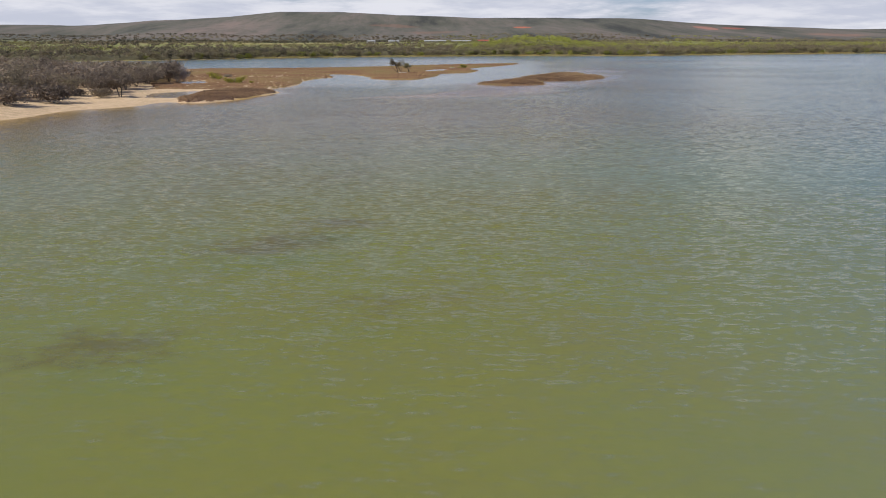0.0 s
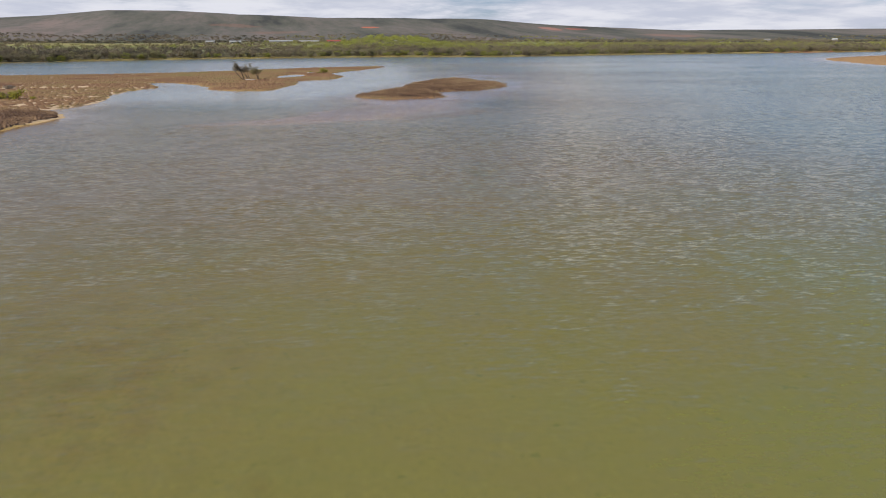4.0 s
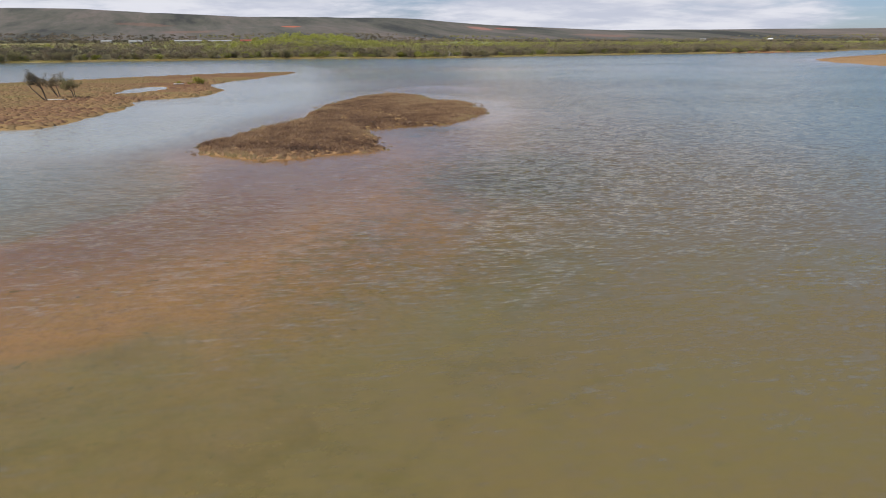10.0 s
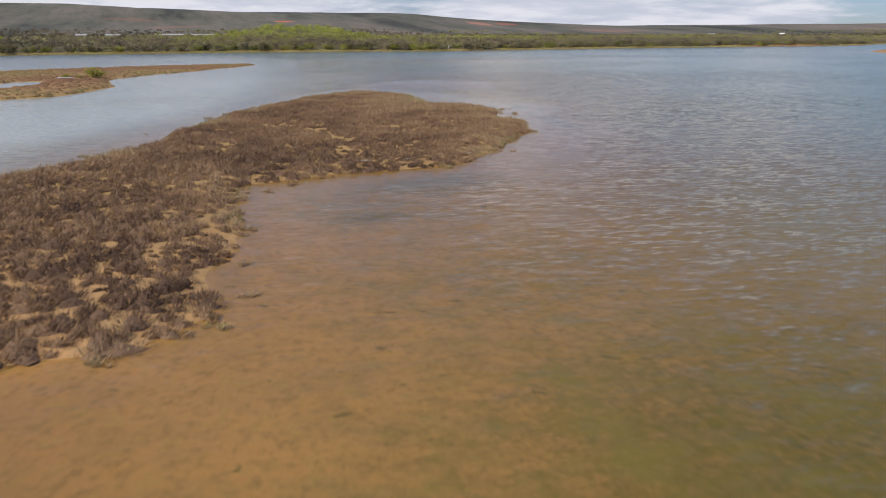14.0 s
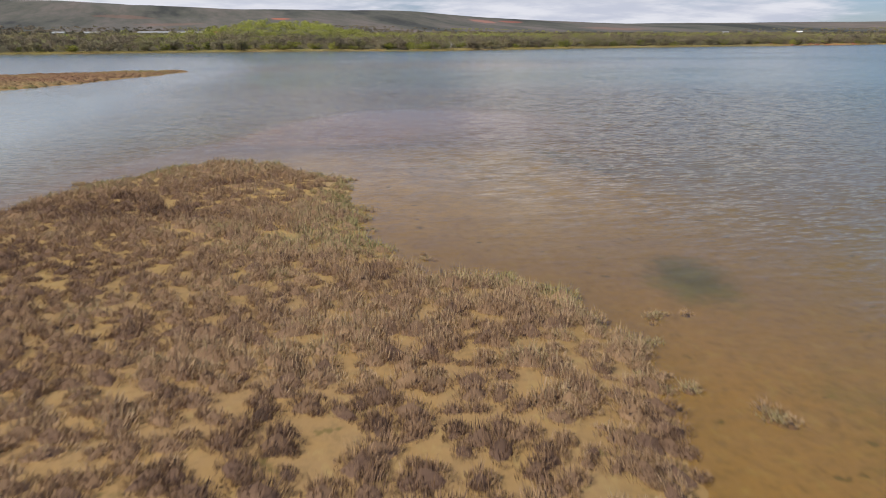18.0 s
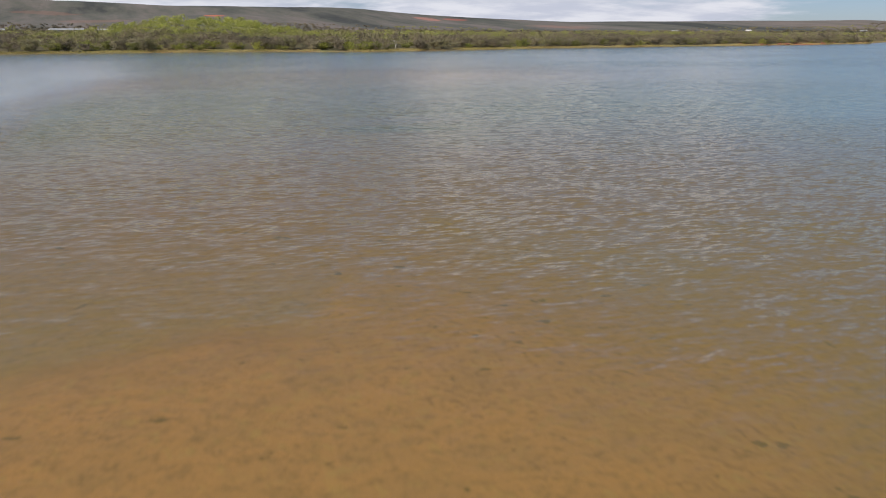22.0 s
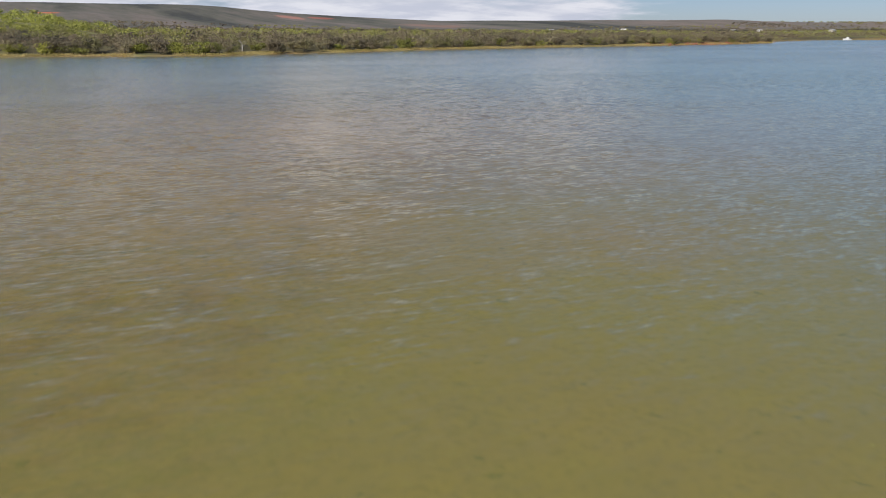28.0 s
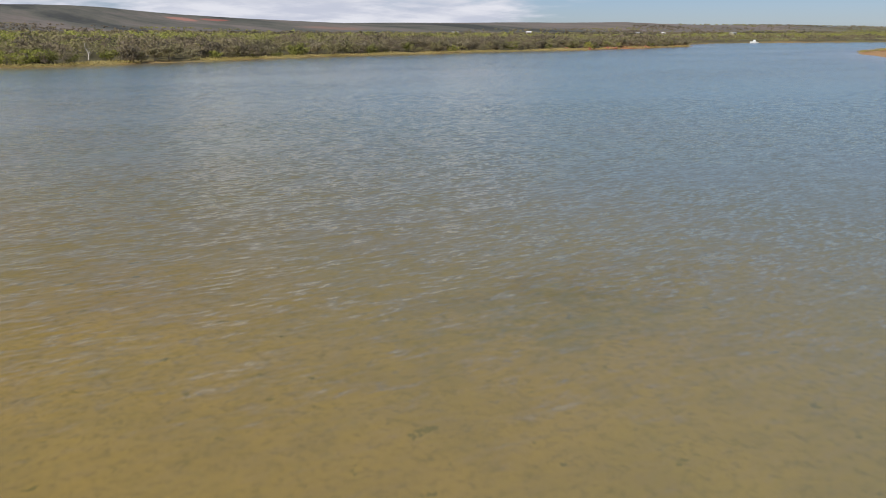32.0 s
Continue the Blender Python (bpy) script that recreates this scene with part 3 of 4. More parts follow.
milk = 0.9 * smooth_step(lee, 0, -16) * smooth_step(GY[used], 135, 175) * smooth_step(GY[used], 560, 420) * smooth_step(GX[used], -60, -20)
murk = np.maximum(murk, milk)
calm = np.clip(0.9 * np.exp(-zones["out"][used] / 6.0) + 0.9 * milk + 0.25 * smooth_step(GY[used] - 0.3 * GX[used], 225, 270) + 0.8 * smooth_step(-GZ[used], 0.28, 0.08), 0, 1)           # smooth water by the shores and in the lee
water = tagged(new("water", mesh_of("water", np.stack([GX[used], GY[used], np.zeros(len(used))], 1), wq, [M_WATER], dict(body=murk, haze=silt, weed=cover_of["weed"][used], teal=teal, milk=milk, calm=calm), True)),
               "rippled olive-green shallow estuary water", "water", kind="structure")
water.visible_shadow = False


def height_at(x, y):
    x, y = np.asarray(x, float), np.asarray(y, float)
    i, j = np.clip(np.searchsorted(gx, x) - 1, 0, nx - 2), np.clip(np.searchsorted(gy, y) - 1, 0, len(gy) - 2)
    a, b = (x - gx[i]) / (gx[i + 1] - gx[i]), (y - gy[j]) / (gy[j + 1] - gy[j])
    Z = GZ.reshape(len(gy), nx)
    return (Z[j, i] * (1 - a) + Z[j, i + 1] * a) * (1 - b) + (Z[j + 1, i] * (1 - a) + Z[j + 1, i + 1] * a) * b


# ---- low plants ----
def tufts(cx, cy, cz, radius, height, blades, width, tint, rng, spread=1.0, core=0.0, core_shade=0.12, domed=1.0):
    """Domes of upright twigs, a thin triangle each; arrays for every clump. Returns verts, tris, tints."""
    n = len(cx)
    k = n * blades
    R, H = np.repeat(radius, blades), np.repeat(height, blades)
    a, q = rng.uniform(0, 2 * np.pi, k), np.sqrt(rng.uniform(0, 1, k))
    bx, by = np.cos(a) * q, np.sin(a) * q
    dome = np.sqrt(np.maximum(1 - 0.8 * q * q, 0.05)) * rng.uniform(0.6, 1.12, k)
    inner = np.sqrt(rng.uniform(0.15, 1.0, k))
    base = np.stack([np.repeat(cx, blades) + bx * R * inner, np.repeat(cy, blades) + by * R * inner, np.repeat(cz, blades) - 0.02 + dome * H * inner * 0.8], 1)
    way = np.stack([bx * 0.7, by * 0.7, dome * 0.7 + 0.25], 1) + rng.normal(0, 0.38, (k, 3))
    tip = base + way * (0.30 * spread * np.minimum(R, H * 1.3) * rng.uniform(0.6, 1.3, k))[:, None]
    tip[:, 2] = np.maximum(tip[:, 2], np.repeat(cz, blades))
    t = rng.uniform(0, 2 * np.pi, k)
    side = np.stack([np.cos(t), np.sin(t), rng.uniform(-0.3, 0.3, k)], 1) * (np.repeat(width, blades) * rng.uniform(0.6, 1.4, k))[:, None]
    V = np.empty((k * 3, 3))
    V[0::3], V[1::3], V[2::3] = base - side, base + side, tip
    A = np.repeat(np.clip(np.repeat(tint, blades) + rng.normal(0, 0.06, k), 0, 1), 3)
    F = np.arange(k * 3).reshape(-1, 3)
    if not core:
        return V, F, A
    # the dense core of each bush: an uneven low dome, inner shade put into its tint
    ang = np.arange(7) * 2 * np.pi / 7
    rim = np.stack([np.cos(ang), np.sin(ang)], 1)[None] * (radius[:, None, None] * core * rng.uniform(0.8, 1.15, (n, 7, 1)))
    C = np.empty((n, 15, 3))
    C[:, :7, :2], C[:, 7:14, :2], C[:, 14, :2] = rim, rim * 0.55, 0
    C[:, :7, 2], C[:, 7:14, 2], C[:, 14, 2] = -0.05, (height * core * domed)[:, None] * rng.uniform(0.3, 0.75, (n, 7)), height * core * domed * 0.8
    C += np.stack([cx, cy, cz], 1)[:, None]
    i, j = np.arange(7), (np.arange(7) + 1) % 7
    tri = np.concatenate([np.stack([i, j, j + 7], 1), np.stack([i, j + 7, i + 7], 1), np.stack([i + 7, j + 7, np.full(7, 14)], 1)])
    CF = (tri[None] + (np.arange(n) * 15)[:, None, None]).reshape(-1, 3) + len(V)
    return np.concatenate([V, C.reshape(-1, 3)]), np.concatenate([F, CF]), np.concatenate([A, np.repeat(np.clip(tint - core_shade, 0, 1), 15)])


def jitter_grid(x0, x1, y0, y1, step, rng):
    x, y = np.meshgrid(np.arange(x0, x1, step), np.arange(y0, y1, step))
    x, y = x.ravel(), y.ravel()
    return x + rng.uniform(-0.48, 0.48, len(x)) * step, y + rng.uniform(-0.48, 0.48, len(y)) * step


def twigs(cx, cy, cz, radius, height, blades, width, tint, rng):
    """Clumps of upright twigs, woody at the foot and tinted darker there for self-shading, paler at the tip; a thin
    triangle each.
    """
    n, k = len(cx), len(cx) * blades
    who = np.repeat(np.arange(n), blades)
    a, q = rng.uniform(0, 2 * np.pi, k), np.sqrt(rng.uniform(0, 1, k))
    long, thin, turn = rng.uniform(0.8, 1.5, n), rng.uniform(0.6, 0.95, n), rng.uniform(0, np.pi, n)
    u, v = np.cos(a) * q * long[who], np.sin(a) * q * thin[who]
    bx, by = u * np.cos(turn)[who] - v * np.sin(turn)[who], u * np.sin(turn)[who] + v * np.cos(turn)[who]
    R, H = radius[who], height[who] * (1 - 0.72 * q * q) * rng.uniform(0.6, 1.2, k)
    foot = np.stack([cx[who] + bx * R, cy[who] + by * R, cz[who] - 0.03 + 0.62 * H * rng.uniform(0, 1, k)], 1)
    way = np.stack([bx * 0.6, by * 0.6, np.ones(k)], 1) + rng.normal(0, 0.24, (k, 3)) * np.array([1, 1, 0.3])
    tip = foot + way * (H * 0.52)[:, None]
    t = rng.uniform(0, 2 * np.pi, k)
    side = np.stack([np.cos(t), np.sin(t), np.zeros(k)], 1) * (width * rng.uniform(0.6, 1.5, k))[:, None]
    V = np.empty((k * 3, 3))
    V[0::3], V[1::3], V[2::3] = foot - side, foot + side, tip
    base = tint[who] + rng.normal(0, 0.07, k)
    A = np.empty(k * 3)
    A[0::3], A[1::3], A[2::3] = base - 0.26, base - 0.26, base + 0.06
    # low cores, tinted dark to stand in for shade between the twigs
    ang = np.arange(7) * 2 * np.pi / 7
    rim = np.stack([np.cos(ang), np.sin(ang)], 1)[None] * (radius[:, None, None] * 0.85 * rng.uniform(0.7, 1.15, (n, 7, 1)))
    rim = np.stack([rim[:, :, 0] * long[:, None] * np.cos(turn)[:, None] - rim[:, :, 1] * thin[:, None] * np.sin(turn)[:, None],
                    rim[:, :, 0] * long[:, None] * np.sin(turn)[:, None] + rim[:, :, 1] * thin[:, None] * np.cos(turn)[:, None]], 2)
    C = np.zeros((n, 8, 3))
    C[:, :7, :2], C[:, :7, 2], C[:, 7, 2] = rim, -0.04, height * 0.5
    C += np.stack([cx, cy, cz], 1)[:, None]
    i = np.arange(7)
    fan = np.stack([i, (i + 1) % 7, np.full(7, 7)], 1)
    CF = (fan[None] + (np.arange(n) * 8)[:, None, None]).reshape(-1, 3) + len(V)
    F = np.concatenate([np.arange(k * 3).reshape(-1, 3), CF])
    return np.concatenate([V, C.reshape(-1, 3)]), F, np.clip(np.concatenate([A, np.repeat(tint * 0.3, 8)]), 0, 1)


rng = np.random.default_rng(20)
x, y = jitter_grid(13, 60, 151, 240, 0.60, rng)
x2, y2 = jitter_grid(13, 60, 151, 240, 0.9, rng)
big = np.concatenate([np.ones(len(x)), np.zeros(len(x2))])
x, y = np.concatenate([x, x2]), np.concatenate([y, y2])
s = inside_distance(x, y, ISLAND)
open_sand = 0.34 * lattice(x, y, 1.0, 31) + 0.26 * lattice(x, y, 2.4, 32) + 0.12 * lattice(x, y, 6.0, 38)
open_sand += 0.20 * hump(x, y, 38, 193, 8, 11, 15) + 0.08 * hump(x, y, 50, 206, 7, 14) - 0.25 * np.exp(-np.maximum(s, 0) / 1.5) - 0.4 * smooth_step(y, 180, 164)
ok = (s > -0.3) & (open_sand < np.where(big > 0, 0.37, 0.55))
x, y, s, open_sand, big = x[ok], y[ok], s[ok], open_sand[ok], big[ok]
size = np.where(big > 0, rng.uniform(0.27, 0.52, len(x)) * (1 + 0.2 * lattice(x, y, 4.0, 33)), rng.uniform(0.12, 0.26, len(x)))
tint = np.clip(0.28 + 0.14 * lattice(x, y, 6.0, 34) + 0.16 * lattice(x, y, 1.7, 35) + rng.normal(0, 0.06, len(x)) + 0.5 * np.exp(-s / 1.4) * smooth_step(lattice(x, y, 5, 36), -0.5, 0.3) + 0.10 * hump(x, y, 54, 228, 6, 14) + 0.12 * smooth_step(y, 190, 222), 0.05, 0.98)
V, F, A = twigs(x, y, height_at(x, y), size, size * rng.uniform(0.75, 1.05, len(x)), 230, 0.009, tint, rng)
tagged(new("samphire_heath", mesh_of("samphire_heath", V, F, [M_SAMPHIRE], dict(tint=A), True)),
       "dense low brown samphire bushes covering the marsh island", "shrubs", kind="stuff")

# single shrubs that stand off the island's edge
shrubs = []
for k in range(5):
    g = np.random.default_rng(60 + k)
    n = 4 + k
    r = g.uniform(0.16, 0.3, n)
    V, F, A = tufts(g.normal(0, 0.26, n), g.normal(0, 0.2, n), np.zeros(n), r, r * g.uniform(0.8, 1.2, n), 90, np.full(n, 0.010), g.uniform(0.2, 0.85, n), g, core=0.7, core_shade=0.6, domed=0.45)
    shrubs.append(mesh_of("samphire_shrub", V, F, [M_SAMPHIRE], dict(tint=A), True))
g = np.random.default_rng(70)
ring = ISLAND[g.permutation(len(ISLAND))[:260]]
count = 0
for px, py in ring:
    a, d = g.uniform(0, 2 * np.pi), g.uniform(0.5, 2.6)
    qx, qy = px + math.cos(a) * d, py + math.sin(a) * d
    gap = float(inside_distance(np.array([qx]), np.array([qy]), ISLAND)[0])
    if -1.9 < gap < -0.1 and qy < 236 and count < 90:
        ob = new("samphire_shrub", shrubs[count % 5])
        k = g.uniform(0.55, 1.15)
        ob.matrix_world = pose(qx, qy, float(height_at(qx, qy)) - 0.02, 0, 0, g.uniform(0, 360)) @ Matrix.Scale(k, 4)
        tagged(ob, "small samphire shrub standing in shallow water off the island", "shrub", "shrubs round the island")
        count += 1

# dark weed clumps lying on the sand flats
def weed_clump(seed):
    g = np.random.default_rng(seed)
    n = 5 + seed % 3
    r = g.uniform(0.12, 0.2, n)
    V, F, A = tufts(g.normal(0, 0.11, n), g.normal(0, 0.06, n), np.zeros(n), r, r * 0.35, 60, np.full(n, 0.014), g.uniform(0.0, 0.1, n), g, core=0.9, core_shade=0.1, domed=0.8)
    return mesh_of("weed_clump", V, F, [M_WEED], dict(tint=A), True)


weed_meshes = [weed_clump(k) for k in range(300, 305)]
g = random.Random(12)
for k in range(70):
    if k < 22:
        cx, cy, sc = g.gauss(69.8, 0.9), 229 + k * 0.42, g.uniform(0.5, 1.1)            # a drift line on the eastern edge
    else:
        cx, cy, sc = g.uniform(54, 70), g.uniform(211, 248), g.uniform(0.25, 0.7)
    z = float(height_at(cx, cy))
    if float(inside_distance(np.array([cx]), np.array([cy]), ISLAND)[0]) > -0.8:
        continue
    ob = new("weed_clump", weed_meshes[k % 5])
    ob.matrix_world = pose(cx, cy, z - 0.02, 0, 0, g.uniform(-40, 40)) @ Matrix.Scale(sc, 4)
    tagged(ob, "small dark clump of weed lying on the submerged sand flat", "seaweed", "weed clumps on the flat")

# spit, bank and east spit
x, y = jitter_grid(-112, 54, 140, 372, 1.25, rng)
s = inside_distance(x, y, SPIT)
z = height_at(x, y)
wood = smooth_step(-x - 0.32 * (y - 90), 44, 60) * smooth_step(y, 225, 195)
ok = (s > 0.4) & (z > 0.04) & (wood < 0.3) & (lattice(x, y, 2.5, 41) < 0.75) & (rng.uniform(0, 1, len(x)) < smooth_step(x + 9 * lattice(x, y, 12, 46), -112, -80))
x, y, z, s = x[ok], y[ok], z[ok], s[ok]
size = rng.uniform(0.6, 0.95, len(x))
tint = np.clip(0.52 + 0.3 * lattice(x, y, 14, 42) + 0.2 * lattice(x, y, 4, 43) + 0.25 * np.exp(-s / 1.5), 0, 1)
V, F, A = tufts(x, y, z, size, size * rng.uniform(0.22, 0.36, len(x)), 12, np.full(len(x), 0.04), tint, rng, core=1.0, core_shade=0.03)
tagged(new("marsh_heath", mesh_of("marsh_heath", V, F, [M_RUST], dict(tint=A))), "rust-brown samphire marsh on the long sand spit", "shrubs", kind="stuff")
x, y = jitter_grid(-53, -33, 94, 140, 0.6, rng)
s = inside_distance(x, y, BANK)
ok = s > 0.4
x, y, s = x[ok], y[ok], s[ok]
size = rng.uniform(0.4, 0.65, len(x))
V, F, A = tufts(x, y, height_at(x, y), size, size * 0.8, 40, np.full(len(x), 0.025), np.clip(0.26 + 0.15 * lattice(x, y, 5, 44), 0, 1), rng, core=0.8, core_shade=0.08)
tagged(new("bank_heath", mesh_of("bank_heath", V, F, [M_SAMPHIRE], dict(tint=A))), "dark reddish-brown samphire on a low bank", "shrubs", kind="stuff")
x, y = jitter_grid(262, 620, 235, 560, 3.2, rng)
s = inside_distance(x, y, EAST_SPIT)
ok = (s > 2.0) & (rng.uniform(0, 1, len(x)) < 0.4 + 0.35 * lattice(x, y, 25, 48))
x, y, s = x[ok], y[ok], s[ok]
size = rng.uniform(1.2, 2.0, len(x))
V, F, A = tufts(x, y, height_at(x, y), size, np.full(len(x), 0.28), 14, np.full(len(x), 0.12), np.clip(0.35 + 0.3 * lattice(x, y, 30, 45), 0, 1), rng)
tagged(new("east_marsh_heath", mesh_of("east_marsh_heath", V, F, [M_RUST], dict(tint=A))), "pinkish-brown marsh plants on the eastern spit", "shrubs", kind="stuff")


# ---- trees ----
def tube(pts, radii, sides=5):
    V, F = [], []
    pts = [Vector(p) for p in pts]
    for i, (p, r) in enumerate(zip(pts, radii)):
        d = (pts[min(i + 1, len(pts) - 1)] - pts[max(i - 1, 0)]).normalized()
        u = d.orthogonal().normalized()
        w = d.cross(u)
        for k in range(sides):
            a = 2 * math.pi * k / sides
            V.append(p + (u * math.cos(a) + w * math.sin(a)) * r)
        if i:
            o = len(V) - 2 * sides
            F += [(o + k, o + (k + 1) % sides, o + sides + (k + 1) % sides, o + sides + k) for k in range(sides)]
    return V, F


def wood_and_tips(g, h, width, stems, lean=(0, 0), low=0.15):
    """Stems with limbs. Returns verts, quads and the tips that carry leaves."""
    V, F, tips = [], [], []

    def add(pts, radii):
        v, f = tube(pts, radii)
        o = len(V)
        V.extend(v)
        F.extend([tuple(i + o for i in q) for q in f])

    for sidx in range(stems):
        a = g.uniform(0, 6.28)
        tilt = g.uniform(0.1, 0.32) * (1 if stems > 1 else 0.5)
        top = Vector((math.cos(a) * tilt * h + lean[0] * h, math.sin(a) * tilt * h + lean[1] * h, h * g.uniform(0.55, 0.72)))
        mid = top * 0.5 + Vector((g.normal(0, 0.05) * h, g.normal(0, 0.05) * h, 0.02 * h))
        r = 0.034 * h / math.sqrt(stems)
        root = Vector((math.cos(a), math.sin(a), 0)) * 0.03 * h
        add([root - Vector((0, 0, 0.15)), mid, top], [r, r * 0.75, r * 0.4])
        for k in range(5):
            t = g.uniform(low + 0.15, 1.0)
            p0 = (root + (mid - root) * (t / 0.5)) if t < 0.5 else mid + (top - mid) * ((t - 0.5) / 0.5)
            b = g.uniform(0, 6.28)
            q = g.uniform(0.25, 0.5) * width
            p2 = p0 + Vector((math.cos(b) * q, math.sin(b) * q, h * g.uniform(0.08, 0.3)))
            p2.z = min(p2.z, h * 0.93)
            p1 = (p0 + p2) / 2 + Vector((0, 0, -0.03 * h))
            add([p0, p1, p2], [r * 0.4, r * 0.28, r * 0.12])
            tips += [p2, (p1 + p2) / 2, p1]
        tips.append(top)
    return np.array(V), np.array(F), np.array(tips)


def leaf_cloud(g, tips, n, spread, size, flat=0.6):
    """Leaf sprays, a bent pair of triangles each, in clumps round the tips."""
    d = g.normal(0, 1, (n, 3))
    d /= np.linalg.norm(d, axis=1)[:, None]
    c = tips[g.integers(0, len(tips), n)] + d * g.uniform(0.9, 1.75, (n, 1)) * np.array([spread, spread, spread * flat])
    u = np.cross(d + g.normal(0, 0.45, (n, 3)), g.normal(0, 1, (n, 3)))
    u /= np.linalg.norm(u, axis=1)[:, None]
    w = np.cross(u, d + g.normal(0, 0.3, (n, 3)))
    w /= np.linalg.norm(w, axis=1)[:, None]
    L = (size * g.uniform(0.6, 1.5, n))[:, None]
    V = np.empty((n * 4, 3))
    V[0::4], V[1::4], V[2::4], V[3::4] = c - u * L, c + w * L * 0.45, c + u * L, c - w * L * 0.45 + np.cross(u, w) * L * 0.2
    return V, np.arange(n * 4).reshape(-1, 4)


def make_tree(name, seed, h, width, stems, leaves, leafsize, mat, bark, lean=(0, 0), spread=0.12, low=0.15, label="", category="tree", group=""):
    g = np.random.default_rng(seed)
    root = new(name)
    root.empty_display_size = 0.5
    V, F, tips = wood_and_tips(g, h, width, stems, lean, low)
    part("trunk", mesh_of("trunk", V, F, [bark], None, True), root)
    if leaves:
        V, F = leaf_cloud(g, tips, leaves, spread * width, leafsize)
        V[:, 2] = np.maximum(V[:, 2], 0.05)
        part("crown", mesh_of("crown", V, F, [mat]), root)
    return tagged(root, label, category, group)


def stand(ob, x, y, turn=0.0, scale=1.0):
    ob.matrix_world = pose(x, y, float(height_at(x, y)) - 0.05, 0, 0, turn) @ Matrix.Scale(scale, 4)
    return ob


def plant(proto, x, y, turn, scale):
    ob = copy_thing(proto, pose(x, y, float(height_at(x, y)) - 0.05, 0, 0, turn))
    ob.scale = (scale, scale, scale * random.uniform(0.9, 1.1))
    return ob


# beach trees
g = random.Random(4)
BEACH = "grey-brown paperbark tree on the sandy beach"
beach_kinds = [make_tree("beach_tree", 100 + k, 5.0, 7.6, 5, 3200, 0.17, M_BEACH_LEAF, M_BARK, spread=0.12, label=BEACH, group="beach trees") for k in range(3)]
spots = [(-76, 112), (-70, 118), (-72, 127), (-72.7, 178), (-71, 137), (-73, 150), (-74, 163), (-77, 92), (-76, 102), (-73, 126), (-75, 140), (-80, 178), (-78, 150), (-84, 146), (-93, 166), (-88, 180), (-90, 132), (-97, 145), (-99, 120), (-104, 135), (-86, 165), (-75, 165), (-94, 108), (-103, 160),
         (-110, 150), (-108, 175), (-112, 115), (-97, 186), (-118, 135), (-120, 165), (-105, 98), (-115, 85), (-118, 188), (-83, 192), (-128, 150), (-126, 110), (-130, 180), (-100, 75), (-110, 60)]
for i, (x, y) in enumerate(spots):
    turn, sc = g.uniform(0, 360), g.uniform(0.95, 1.3)
    if i < 3:
        stand(beach_kinds[i], x, y, turn, sc)
    else:
        plant(beach_kinds[i % 3], x, y, turn, sc)
stand(make_tree("leaning_tree", 130, 5.0, 6.2, 2, 1700, 0.18, M_BEACH_LEAF, M_BARK, (-0.12, 0.0), 0.09, 0.5, "leaning paperbark tree with a bare forked trunk on the beach"), -63.2, 110.5, 20, 1.15)
low_kind = make_tree("beach_bush", 133, 2.4, 5.2, 5, 1500, 0.17, M_BEACH_LEAF, M_BARK, spread=0.10, low=0.0, label="dense dark grey bush spilling onto the beach sand", category="bush", group="beach bushes")
stand(low_kind, -68, 90, 0, 1.5)
for x, y, sc in ((-71.5, 79, 1.25), (-75, 70, 1.2), (-66, 107.5, 0.75), (-67.5, 113, 0.6), (-77, 84, 1.0), (-64.7, 217, 0.45), (-81.8, 231, 0.5), (-52.4, 171, 0.5), (-79, 98, 1.1), (-86, 112, 1.2), (-80, 122, 1.0), (-72, 112, 0.55), (-80, 70, 1.2), (-92, 95, 1.3)):
    plant(low_kind, x, y, g.uniform(0, 360), sc * 1.15)
yel = make_tree("yellow_bush", 140, 1.5, 2.4, 4, 700, 0.11, M_YELLOW_LEAF, M_BARK, spread=0.14, low=0.0, label="yellow-green rounded bush on the sand spit", category="bush", group="spit bushes")
stand(yel, -63.7, 194, 0, 1.5)
for x, y, sc in ((-50.7, 168.4, 1.25), (-53.7, 168.7, 1.1), (-61.8, 192.5, 0.8), (-47.5, 168, 0.5), (18.2, 291.5, 1.25), (13.5, 292, 0.55), (16, 289, 0.45)):
    plant(yel, x, y, g.uniform(0, 360), sc)
stand(make_tree("pale_tree", 151, 4.6, 7.0, 4, 1900, 0.13, M_PALE_LEAF, M_PALE, spread=0.11, low=0.0, label="pale grey twiggy tree at the end of the beach woods"), -71.5, 181, 0)
for x, y, h, ln in ((-8.5, 240, 5.6, (-0.28, 0.0)), (-4.6, 245, 4.0, (-0.22, 0.0)), (-7.3, 247, 4.9, (-0.25, 0.05))):
    stand(make_tree("windswept_tree", int(h * 10), h, 3.2, 3, 1500, 0.11, M_GREY_LEAF, M_BARK, ln, 0.12, 0.45, "windswept dark tree leaning over the marsh spit", group="windswept trees"), x, y)

# shore trees: a belt of single trees, woods behind
far_kinds = []
for k in range(6):
    green = k in (1, 4)
    far_kinds.append(make_tree("shore_tree", 200 + k, (5.0, 4.2, 5.6, 4.4, 3.4, 5.2)[k], (5.5, 5.5, 6, 5, 6, 6)[k], 3, 620, 0.30, M_GREEN_LEAF if green else M_GREY_LEAF, M_BARK, spread=0.125, low=0.0,
                               label="bright green wattle tree on the far shore" if green else "grey-olive paperbark tree on the far shore", group="shore trees"))
first = set()
shore_pts = [p for p in FAR if -190 < p[0] < 640 and p[1] < 800]
g = random.Random(9)
row = []
